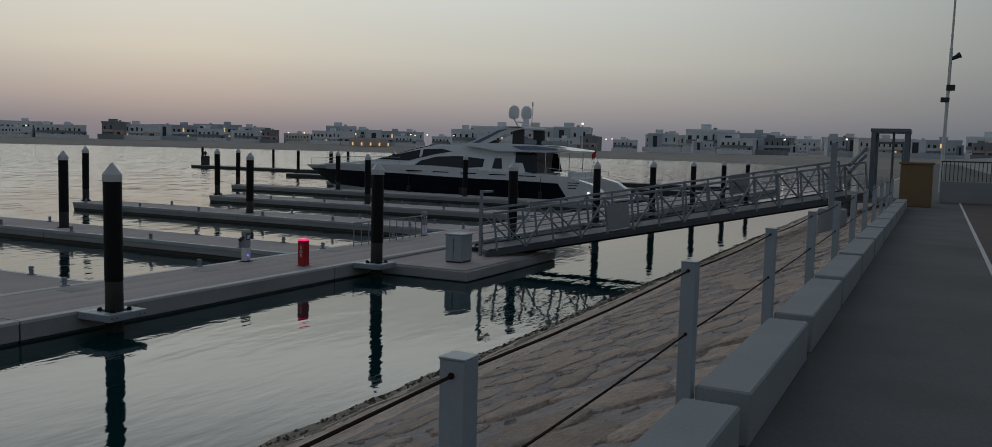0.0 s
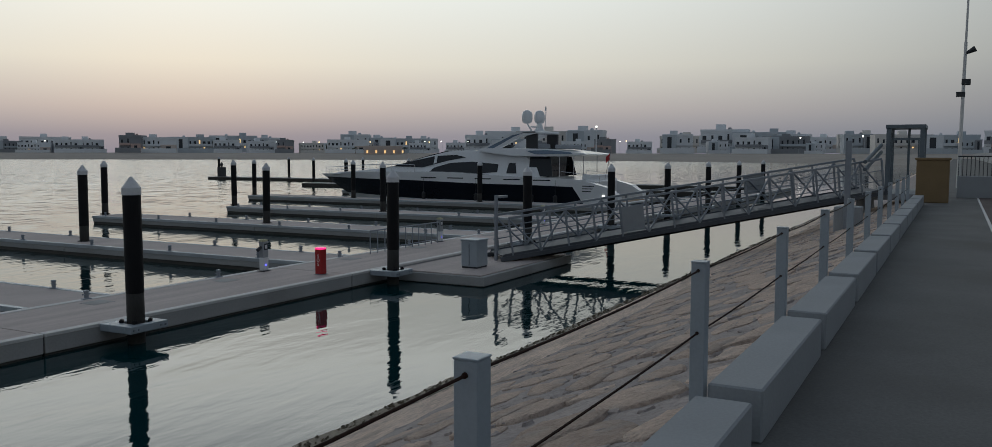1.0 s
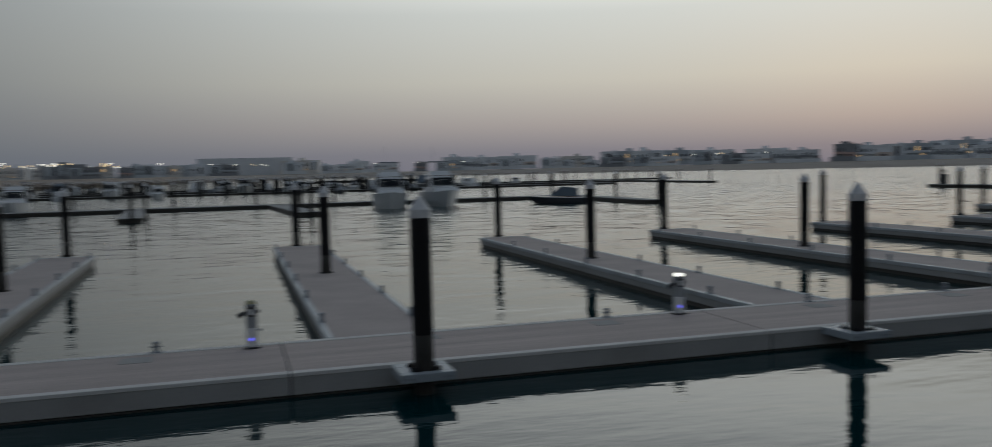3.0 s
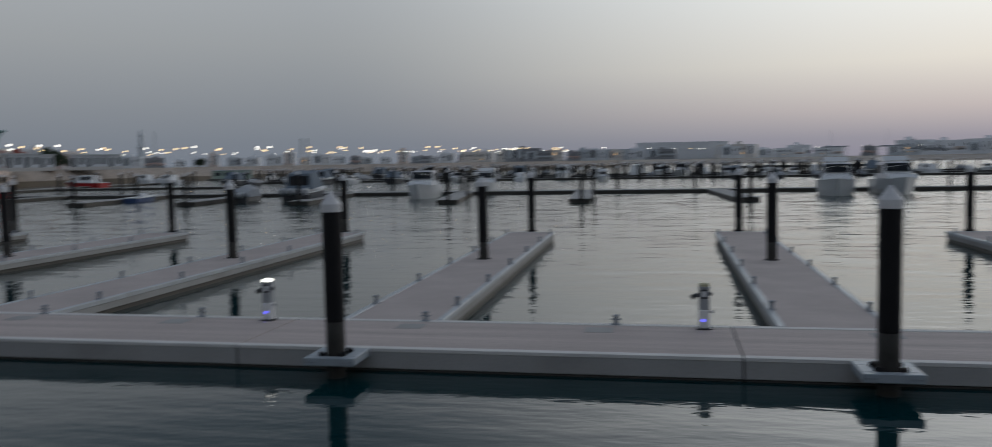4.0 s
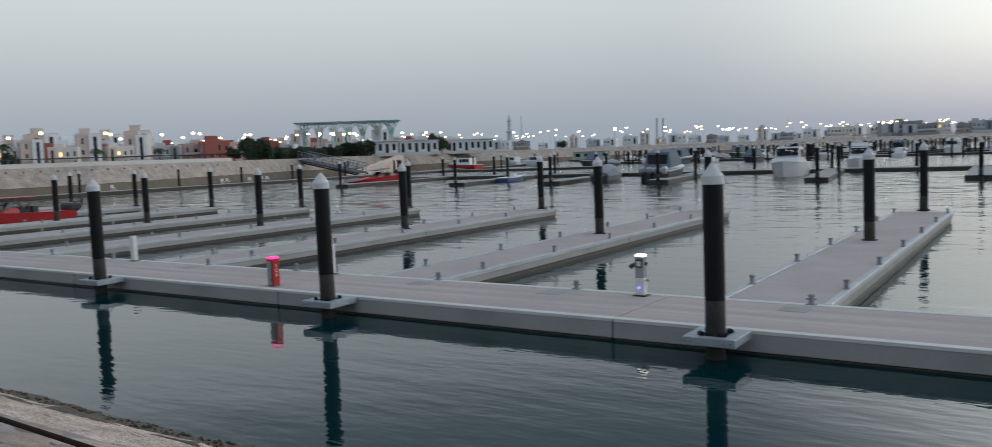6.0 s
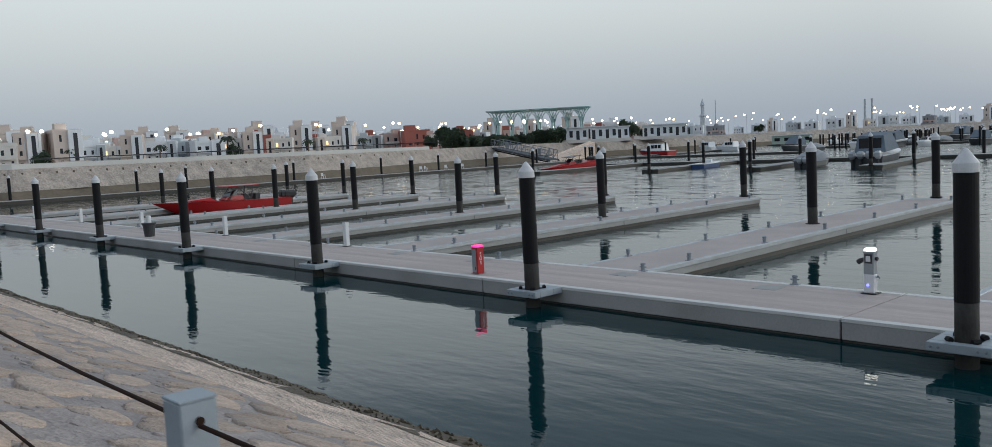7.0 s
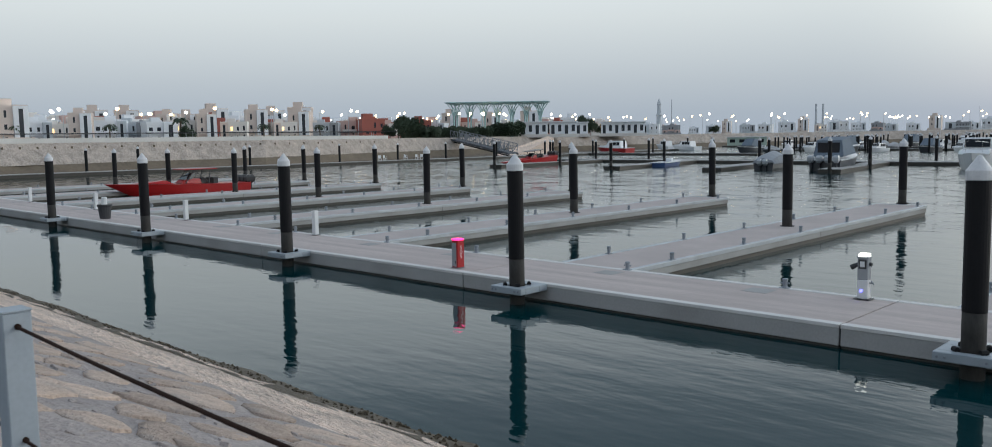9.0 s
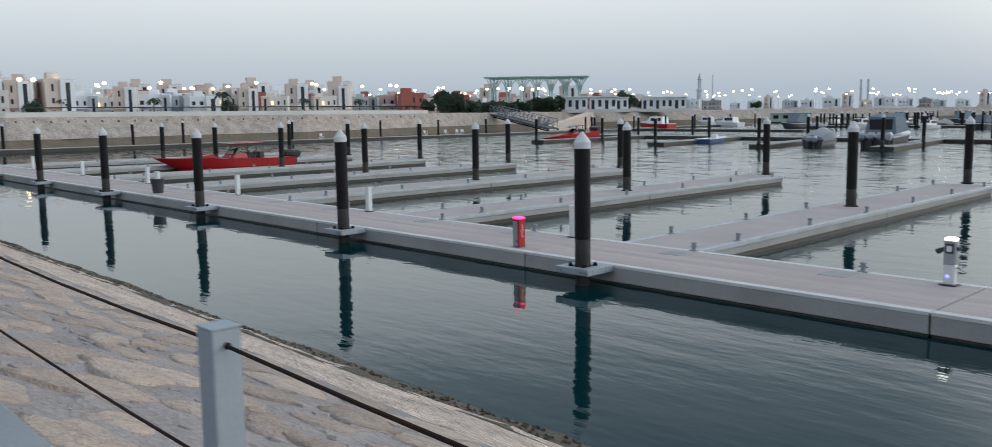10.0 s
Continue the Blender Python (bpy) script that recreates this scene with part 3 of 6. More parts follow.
# ---- landing pontoon, gangway, cabinet ----
lp = thing("landing_pontoon", "low concrete landing pontoon under the gangway foot", "pontoon")
part("float_body", boxes((24.9, 31.6, 12.65, 16.0, -0.5, 0.14), bevel=0.02), FLOAT, lp, "dark wet lower float")
part("hull", boxes((24.85, 31.7, 12.6, 16.02, 0.12, 0.42), bevel=0.02), CONCRETE, lp)
part("deck", boxes((24.95, 31.6, 12.75, 16.0, 0.42, 0.46), bevel=0.01), DECK, lp, "pinkish concrete deck")

cab = thing("utility_cabinet", "grey-blue steel utility cabinet standing on the landing pontoon", "cabinet", at=(26.6, 13.9, 0.46))
part("body", boxes((-0.36, 0.36, -0.3, 0.3, 0.05, 0.9), bevel=0.012), POSTPAINT, cab)
part("lid", boxes((-0.39, 0.39, -0.33, 0.33, 0.9, 0.95), bevel=0.015), POSTPAINT, cab)
part("plinth", boxes((-0.34, 0.34, -0.28, 0.28, 0, 0.05)), DARKPL, cab)
part("door_seam", boxes((-0.366, -0.36, -0.01, 0.01, 0.1, 0.82)), DARKPL, cab)

lampp = thing("shower_post", "slim grey steel post with a short flat arm", "post", at=(28.5, 14.1, 0.46))
part("post", boxes((-0.05, 0.05, -0.05, 0.05, 0, 2.3), bevel=0.006), GALV, lampp)
part("arm", boxes((0.052, 0.75, -0.08, 0.08, 2.2, 2.28), bevel=0.01), GALV, lampp)

DARKSTEEL = mat("weathered_dark_steel", (0.10, 0.11, 0.125), 0.6, 0.3, var=0.18, scale=4, fine=40, bump=0.1, dist=0.003)
# gangway: a truss bridge from the landing pontoon up to the shore
GA, GB = Vector((28.9, 14.3, 0.62)), Vector((40.9, 2.9, 2.75))
gdir = (GB - GA)
glen = gdir.length
gyaw = math.degrees(math.atan2(gdir.y, gdir.x))
gpitch = -math.degrees(math.asin(gdir.z / glen))
gang = thing("gangway", "galvanised steel truss gangway leading up from the pontoon", "gangway")
gang.matrix_basis = Matrix.Translation(GA) @ Euler((0, radians(gpitch), radians(gyaw))).to_matrix().to_4x4()
part("deck_plate", boxes((0, glen, -0.72, 0.72, 0.0, 0.05), bevel=0.006), DARKSTEEL, gang, "dark ribbed walking deck")
NB = 15
for s in (-0.78, 0.78):
    part("bottom_chord", boxes((-0.1, glen + 0.1, s - 0.05, s + 0.05, -0.16, 0.0), bevel=0.006), DARKSTEEL, gang)
    part("top_chord", boxes((0.35, glen - 0.2, s - 0.04, s + 0.04, 1.28, 1.36), bevel=0.006), GALV, gang)
    for z in (0.45, 0.86):
        part("guard_rail", tubes(((0.2, s, z), (glen - 0.2, s, z), 0.018), seg=8), GALV, gang)
    part("toe_board", boxes((0.05, glen - 0.05, s - 0.012, s + 0.012, 0.0, 0.09)), DARKSTEEL, gang)
    for i in range(NB + 1):
        x = 0.35 + (glen - 0.55) * i / NB
        part("upright", boxes((x - 0.032, x + 0.032, s - 0.032, s + 0.032, 0.0, 1.28), bevel=0.003), GALV, gang)
        if i < NB:
            x2 = 0.35 + (glen - 0.55) * (i + 1) / NB
            a, b = ((x, 0.02), (x2, 1.28)) if i % 2 else ((x, 1.28), (x2, 0.02))
            part("brace", tubes(((a[0], s, a[1]), (b[0], s, b[1]), 0.036), seg=6), GALV, gang)
    part("info_board", boxes((glen * 0.28, glen * 0.28 + 0.9, s - 0.05, s - 0.036, 0.15, 1.05), bevel=0.004), GREYPANEL, gang) if s < 0 else None
    part("info_board", boxes((glen * 0.66, glen * 0.66 + 1.0, s + 0.036, s + 0.05, 0.55, 1.35), bevel=0.004), GREYPANEL, gang) if s > 0 else None
part("fender_pipe", tubes(((0.4, 0.45, -0.36), (glen - 1.0, 0.45, -0.36), 0.09), seg=10), RUBBER, gang, "black pipe slung underneath")
for i in range(NB):
    x = glen * (i + 0.5) / NB
    part("cross_beam", boxes((x - 0.04, x + 0.04, -0.72, 0.72, -0.12, -0.002)), GALV, gang)

pier = thing("gangway_landing", "concrete landing slab on the slope at the gangway head", "landing")
part("slab", boxes((40.6, 45.8, 0.7, 3.9, 2.35, 2.62), bevel=0.02), WALLCON, pier)
part("leg", boxes((41.2, 41.6, 3.2, 3.6, 0.6, 2.35)), WALLCON, pier)
part("leg", boxes((44.8, 45.2, 3.2, 3.6, 0.6, 2.35)), WALLCON, pier)

GLASS = glass_material("clear_glass", (0.92, 0.95, 0.95))
PORTAL = mat("blue_grey_portal_steel", (0.15, 0.18, 0.205), 0.5, 0.2, var=0.12, scale=4, fine=40, bump=0.06, dist=0.002)
gate = thing("gate_portal", "tall grey steel gate portal with glass side panels", "gate", at=(42.4, 1.2, 2.62))
for gx in (0.0, 2.2):
    for gy in (0.0, 1.3):
        part("portal_post", boxes((gx - 0.09, gx + 0.09, gy - 0.09, gy + 0.09, 0, 2.7), bevel=0.01), PORTAL, gate)
part("roof_frame", boxes((-0.12, 2.32, -0.12, 1.42, 2.7, 2.86), bevel=0.012), PORTAL, gate)
for gy in (0.0, 1.3):
    part("mullion", boxes((1.05, 1.15, gy - 0.03, gy + 0.03, 0.0, 2.7), bevel=0.006), PORTAL, gate)
    part("mid_rail", boxes((0.091, 1.049, gy - 0.025, gy + 0.025, 1.0, 1.07), (1.151, 2.109, gy - 0.025, gy + 0.025, 1.0, 1.07), bevel=0.004), PORTAL, gate)
for gy in (0.0, 1.3):
    ob = part("glass_panel", boxes((0.11, 2.09, gy - 0.008, gy + 0.008, 0.08, 2.64)), GLASS, gate, "clear glass side panel")
    ob.visible_shadow = False
part("door_post", boxes((0.9, 1.0, 0.5, 0.6, 0, 2.7), bevel=0.008), PORTAL, gate)
part("door_frame", boxes((0.0, 0.05, 0.10, 0.16, 0.0, 2.3), (0.0, 0.05, 1.14, 1.2, 0.0, 2.3), (0.0, 0.05, 0.161, 1.139, 2.2, 2.3)), PORTAL, gate)
part("slanted_rail", tubes(((0, 1.58, 1.7), (-3.4, 1.9, 1.0), 0.08), ((0, 1.58, 2.0), (-3.4, 1.9, 1.3), 0.08)), PORTAL, gate)

pl = thing("sign_plinth", "pale concrete plinth carrying a tall slim grey pillar", "plinth", at=(31.6, 2.9, 1.5))
part("plinth", boxes((-0.45, 0.45, -0.4, 0.4, -0.1, 1.05), bevel=0.02), WALLCON, pl)
part("pillar", boxes((-0.60, -0.47, -0.09, 0.09, -0.1, 3.15), bevel=0.01), GALV, pl)

OCHRE = mat("ochre_render", (0.24, 0.165, 0.085), 0.85, var=0.12, scale=2, fine=30, bump=0.2, dist=0.005)
ob_ = thing("ochre_wall_pier", "ochre rendered wall pier at the promenade's end", "wall pier", at=(36.6, 0.72, WALK_Z))
part("body", boxes((-0.4, 0.4, -0.62, 0.44, 0, 1.52), bevel=0.02), OCHRE, ob_)
part("coping", boxes((-0.45, 0.45, -0.67, 0.49, 1.52, 1.6), bevel=0.015), OCHRE, ob_)

gw = thing("railing_wall", "low grey wall topped by a dark vertical-bar railing", "railing", at=(41, -1.75, WALK_Z))
part("wall", boxes((-0.2, 0.2, -0.3, 1.6, 0, 0.86), bevel=0.012), WALLCON, gw)
part("top_rail", boxes((-0.03, 0.03, -4.1, 1.6, 1.62, 1.67)), DARKPL, gw)
for i in range(40):
    y = -4.05 + i * 0.144
    part("bar", boxes((-0.012, 0.012, y - 0.012, y + 0.012, 0.86 if y > -0.3 else 0.1, 1.62)), DARKPL, gw)

# tall mast with floodlights, guyed
mast = thing("floodlight_mast", "slim tall grey mast with dark floodlights and cameras", "mast", at=(52.8, -0.2, WALK_Z))
mast.rotation_euler = (radians(0.6), radians(0.9), 0)
part("pole", tubes(((0, 0, 0), (0, 0, 7.5), 0.10, 0.08), ((0, 0, 7.5), (0, 0, 14), 0.06, 0.045), seg=10), EDGE, mast)
part("floodlight", boxes((-0.12, 0.12, -0.32, 0.1, 5.3, 5.6), bevel=0.02), DARKPL, mast)
part("floodlight", boxes((-0.12, 0.12, -0.1, 0.32, 4.7, 4.95), bevel=0.02), DARKPL, mast)
part("speaker", tubes(((0, 0.0, 6.9), (0, -0.45, 7.15), 0.06, 0.16)), DARKPL, mast)

# low rail rack on the pontoon's far edge
rk = thing("pontoon_rail", "low galvanised rail with close uprights on the pontoon", "railing", at=(27.2, 18.6, DECK_Z + 0.01))
part("top_rail", tubes(((0, 0, 0.85), (4.6, 0, 0.85), 0.025)), GALV, rk)
part("bottom_rail", tubes(((0, 0, 0.15), (4.6, 0, 0.15), 0.02)), GALV, rk)
for i in range(11):
    part("upright", tubes(((0.46 * i, 0, 0), (0.46 * i, 0, 0.85), 0.02)), GALV, rk)

# ---- boats ----
GEL = mat("white_gelcoat", (0.80, 0.81, 0.83), 0.22, var=0.05, scale=1.2, fine=20, bump=0.03)
NAVY = mat("navy_hull_paint", (0.012, 0.015, 0.024), 0.18, var=0.12, scale=1.0, fine=12, bump=0.03)
TINT = mat("tinted_boat_glass", (0.012, 0.015, 0.02), 0.06, var=0.1, scale=1.0, fine=10, bump=0.0)
BLUEGL = mat("blue_grey_boat_glass", (0.16, 0.22, 0.30), 0.12, var=0.1, scale=1.0, fine=10, bump=0.0)
STEEL = mat("polished_steel", (0.62, 0.63, 0.65), 0.2, 0.9, var=0.05, scale=6, fine=40, bump=0.0)
TEAK = mat("teak_deck", (0.30, 0.20, 0.12), 0.6, var=0.2, scale=3, fine=40, bump=0.2, dist=0.003, stretch=(6, 0.5, 1))
CANVAS = mat("grey_boat_cover", (0.34, 0.36, 0.39), 0.85, var=0.15, scale=2, fine=24, bump=0.4, dist=0.02)
BLUECANVAS = mat("blue_grey_canvas", (0.15, 0.19, 0.24), 0.8, var=0.14, scale=2, fine=24, bump=0.3, dist=0.02)
DARKHULL = mat("dark_grey_hull", (0.045, 0.05, 0.06), 0.3, var=0.15, scale=1, fine=14)
BOATWIN = mat("dark_boat_window", (0.014, 0.017, 0.022), 0.4, spec=0.12, var=0.15, scale=1.0, fine=10, bump=0.0)
OUTB = mat("silver_outboard_cowl", (0.45, 0.47, 0.50), 0.3, 0.2, var=0.08, scale=6, fine=30)
BLACKOB = mat("black_outboard_cowl", (0.03, 0.03, 0.034), 0.3, var=0.1, scale=6, fine=30)
WATER_Z = 0.10


def hull_rings(length, beam, bow_h, stern_h, z0, z1, flare=0.12, rake=0.12, n=14, deadrise=True):
    """Closed rings of a boat's hull between two height lines (0 keel line to 1 sheer); stern at y = 0, bow at y = length."""
    rings = []
    for i in range(n + 1):
        u = i / n
        shear = stern_h + (bow_h - stern_h) * u ** 1.8
        half = beam / 2 * (1 - max(0.0, (u - 0.42) / 0.58) ** 2.1) * (0.94 + 0.06 * min(1, u * 4))
        half = max(half, 0.02)
        low = -0.35 + 0.5 * max(0, u - 0.75) / 0.25 * 0.9
        ring = []
        for side in (-1, 1):
            rows = []
            for v in (z0, (z0 + z1) / 2, z1):
                w = half * (1 - flare * (1 - v) - (0.35 * (1 - v) * max(0, u - 0.5) * 2)) * (0.82 + 0.18 * min(1, v * 3 + 0.15))
                rows.append((side * w, length * (u - rake * (1 - v) * u ** 3), low + (shear - low) * v))
            ring += rows if side < 0 else rows[::-1]
        rings.append(ring)
    return rings


def prism(bm, pts, x0, x1, inset=0.0):
    """A side profile of (y, z) points given thickness from x0 to x1; the far side may be drawn in."""
    cy = sum(p[0] for p in pts) / len(pts)
    cz = min(p[1] for p in pts)
    a = [bm.verts.new((x0, y, z)) for y, z in pts]
    b = [bm.verts.new((x1, cy + (y - cy) * (1 - inset), cz + (z - cz) * (1 - inset * 0.5))) for y, z in pts]
    k = len(pts)
    for i in range(k):
        bm.faces.new((a[i], a[(i + 1) % k], b[(i + 1) % k], b[i]))
    bm.faces.new(a[::-1])
    bm.faces.new(b)
    bmesh.ops.recalc_face_normals(bm, faces=bm.faces)
    return bm


def cabin(profile, w_low, w_high, bevel=0.06):
    """A deckhouse: a side profile drawn across, narrower towards its roof."""
    bm = bmesh.new()
    zmin, zmax = min(p[1] for p in profile), max(p[1] for p in profile)
    def half(z):
        return w_low + (w_high - w_low) * (z - zmin) / max(zmax - zmin, 1e-3)
    a = [bm.verts.new((-half(z), y, z)) for y, z in profile]
    b = [bm.verts.new((half(z), y, z)) for y, z in profile]
    k = len(profile)
    for i in range(k):
        bm.faces.new((a[i], a[(i + 1) % k], b[(i + 1) % k], b[i]))
    bm.faces.new(a[::-1])
    bm.faces.new(b)
    bmesh.ops.recalc_face_normals(bm, faces=bm.faces)
    if bevel:
        bmesh.ops.bevel(bm, geom=list(bm.edges), offset=bevel, segments=2, affect="EDGES")
    return bm


def side_pane(parent, name, profile, x, material, label):
    """The same pane on both sides of a boat; x gives the half width at the pane's foot and head."""
    zmin, zmax = min(p[1] for p in profile), max(p[1] for p in profile)
    for s in (-1, 1):
        bm = bmesh.new()
        def hx(z):
            return s * (x[0] + (x[1] - x[0]) * (z - zmin) / (zmax - zmin))
        o = [bm.verts.new((hx(z) + s * 0.03, y, z)) for y, z in profile]
        q = [bm.verts.new((hx(z) - s * 0.05, y, z)) for y, z in profile]
        k = len(profile)
        for i in range(k):
            bm.faces.new((o[i], o[(i + 1) % k], q[(i + 1) % k], q[i]))
        bm.faces.new(o)
        bm.faces.new(q[::-1])
        bmesh.ops.recalc_face_normals(bm, faces=bm.faces)
        part(name, bm, material, parent, label)


# the large motor yacht, bow pointing away from the main pontoon
Y = thing("motor_yacht", "large motor yacht with navy hull and white superstructure, moored", "yacht", at=(66.0, 21.6, WATER_Z), turn=0)
BY, STERN = 6.6, 3.0


def curve_at(pts, y):
    """Height on a line through (y, z) pairs, eased between them."""
    for (ya, za), (yb, zb) in zip(pts, pts[1:]):
        if y <= yb:
            k = max(0.0, (y - ya) / (yb - ya))
            return za + (zb - za) * k * k * (3 - 2 * k)
    return pts[-1][1]


SHEER = [(0, 2.05), (8, 2.3), (16, 2.62), (23, 2.55), (31, 2.25)]      # top of the white topside
NAVY_TOP = [(0, 1.55), (10, 1.72), (21, 1.92), (31, 2.0)]
BOOT = [(0, 0.30), (20, 0.34), (31, 0.55)]
KEEL = [(0, -0.5), (31, -0.4)]


def strake(low, high, grow=0.0, n=30):
    """Rings of the yacht's hull between two lines of its side; the stem rakes forward."""
    rings = []
    for i in range(n + 1):
        u = i / n
        side = []
        for k in (0.0, 0.5, 1.0):
            y0 = STERN + u * (31.0 - STERN)
            z = curve_at(low, y0) * (1 - k) + curve_at(high, y0) * k
            bow = 27.2 + 3.9 * max(0.0, min(1.1, z / 2.25))
            half = BY / 2 * (1 - max(0.0, (u - 0.38) / 0.62) ** 2.3) * (0.80 + 0.20 * min(1.0, max(0.0, (z + 0.5) / 2.2)))
            side.append((max(half, 0.02) + grow, STERN + u * (bow - STERN), z))
        rings.append([(-x, y, z) for x, y, z in side] + side[::-1])
    bm = loft(bmesh.new(), rings)
    bmesh.ops.recalc_face_normals(bm, faces=bm.faces)
    return bm


part("boot", strake(KEEL, BOOT), GEL, Y, "white lower hull", smooth=False)
part("hull", strake(BOOT, NAVY_TOP, 0.004), NAVY, Y, "dark navy painted hull side")
part("topside", strake(NAVY_TOP, SHEER, 0.008), GEL, Y, "white topside")
part("rub_rail", strake([(y, z - 0.02) for y, z in NAVY_TOP], [(y, z + 0.035) for y, z in NAVY_TOP], 0.035), GEL, Y)
part("foredeck", cabin([(17.5, 2.4), (20.5, 3.02), (24.0, 2.78), (28.2, 2.42), (29.4, 2.2)], 1.35, 0.7, 0.08), GEL, Y, "white crowned foredeck")
# main deckhouse with a long raked windscreen
part("deckhouse", cabin([(7.0, 2.1), (7.6, 3.3), (8.6, 4.0), (11.5, 4.22), (13.5, 4.40), (15.9, 4.36), (18.2, 3.86), (20.8, 3.18), (23.2, 2.62), (24.2, 2.35)], 2.62, 1.85, 0.14), GEL, Y)
side_pane(Y, "saloon_window", [(17.6, 2.58), (17.1, 2.98), (15.6, 3.36), (13.5, 3.47), (11.1, 3.28), (11.1, 2.64), (13.5, 2.46), (16.2, 2.46)], (2.52, 2.16), TINT, "long tinted saloon window")
side_pane(Y, "forward_window", [(21.4, 3.02), (19.4, 3.50), (17.2, 3.93), (15.2, 4.02), (14.2, 3.82), (15.8, 3.56), (17.6, 3.14), (18.3, 2.96)], (2.34, 1.99), TINT, "tinted windscreen side pane")
side_pane(Y, "window_divider", [(17.0, 3.98), (17.25, 3.93), (17.25, 3.28), (17.0, 3.36)], (2.28, 2.03), GEL, "white pillar between panes")
bm = bmesh.new()
prism(bm, [(16.2, 4.37), (18.3, 3.92), (20.9, 3.24), (22.6, 2.86), (22.5, 2.78), (20.8, 3.14), (18.2, 3.82), (16.1, 4.28)], -1.72, 1.72)
part("windscreen", bm, TINT, Y, "raked tinted windscreen")
side_pane(Y, "side_door", [(9.35, 2.55), (10.25, 2.55), (10.15, 3.38), (9.55, 3.38)], (2.48, 2.18), TINT, "dark side door")
part("aft_door", boxes((-1.9, 1.9, 6.7, 6.98, 2.1, 3.95)), TINT, Y, "dark sliding glass aft door")
side_pane(Y, "aft_window", [(6.2, 2.35), (8.3, 2.35), (8.3, 3.85), (6.5, 3.85)], (2.42, 2.1), TINT, "dark wrap-round aft window")
# flybridge wing, arch and mast
part("flybridge_deck", cabin([(3.2, 4.06), (5.5, 3.92), (9.5, 3.92), (12.6, 4.28), (12.9, 4.44), (10, 4.58), (6.5, 4.50), (3.4, 4.16)], 2.75, 2.6, 0.05), GEL, Y)
side_pane(Y, "wing_pane", [(4.4, 4.12), (7.6, 4.10), (8.4, 4.36), (6.6, 4.42), (4.6, 4.26)], (2.76, 2.66), BLUEGL, "blue-grey flybridge pane")
part("flybridge_seat", boxes((-1.6, 1.6, 5.4, 6.4, 4.5, 4.85), (-1.6, 1.6, 8.2, 9.0, 4.55, 4.95), bevel=0.08), CANVAS, Y, "grey flybridge seating")
part("flybridge_screen", cabin([(12.2, 4.4), (13.0, 4.4), (11.7, 4.86), (11.5, 4.86)], 1.9, 1.6, 0.02), TINT, Y, "low tinted flybridge screen")
for s in (-1, 1):
    bm = bmesh.new()
    prism(bm, [(12.9, 4.38), (11.2, 4.40), (9.3, 5.40), (7.8, 5.72), (7.8, 5.92), (9.0, 5.95), (10.0, 5.72)], s * 2.0, s * 2.28)
    part("arch_blade", bm, GEL, Y, "swept white arch blade")
side_pane(Y, "arch_pane", [(12.2, 4.56), (11.5, 4.58), (9.7, 5.48), (8.9, 5.76), (9.8, 5.62)], (2.27, 2.27), BLUEGL, "blue-grey arch pane")
part("arch_top", boxes((-2.28, 2.28, 7.7, 9.0, 5.72, 5.94), bevel=0.07), GEL, Y)
for xx in (-2.1, 1.85):
    part("aft_support", boxes((xx, xx + 0.25, 7.7, 8.7, 4.5, 5.72), bevel=0.05), DARKPL, Y, "dark arch support")
part("mast_base", lathe(bmesh.new(), [(0.5, 5.94), (0.3, 6.2), (0.22, 6.6)], 16), GEL, Y).location = (0, 8.5, 0)
for xx, yy in ((-0.55, 9.35), (0.55, 8.75)):
    part("dome_leg", tubes(((xx * 0.4, yy - 0.3, 5.9), (xx, yy, 6.62), 0.07)), GEL, Y)
    o = part("radome", lathe(bmesh.new(), [(0.2, 6.58), (0.36, 6.66), (0.44, 6.9), (0.44, 7.3), (0.36, 7.52), (0.2, 7.64), (0.04, 7.68)], 20), GEL, Y, "white satellite dome", smooth=True)
    o.location = (xx, yy, 0)
part("antenna", tubes(((0, 8.0, 6.2), (0, 7.9, 7.8), 0.03), ((0, 8.0, 7.45), (0.4, 8.0, 7.45), 0.025), ((0.0, 7.95, 7.6), (0.0, 7.95, 7.95), 0.07)), GEL, Y)
part("radar_bar", boxes((-0.9, 0.9, 8.75, 8.9, 6.25, 6.36), bevel=0.03), GEL, Y)
for yy in (4.4, 5.6):
    for s in (-1, 1):
        part("stanchion", tubes(((s * 2.45, yy, 2.1), (s * 2.45, yy, 4.0), 0.035)), STEEL, Y)
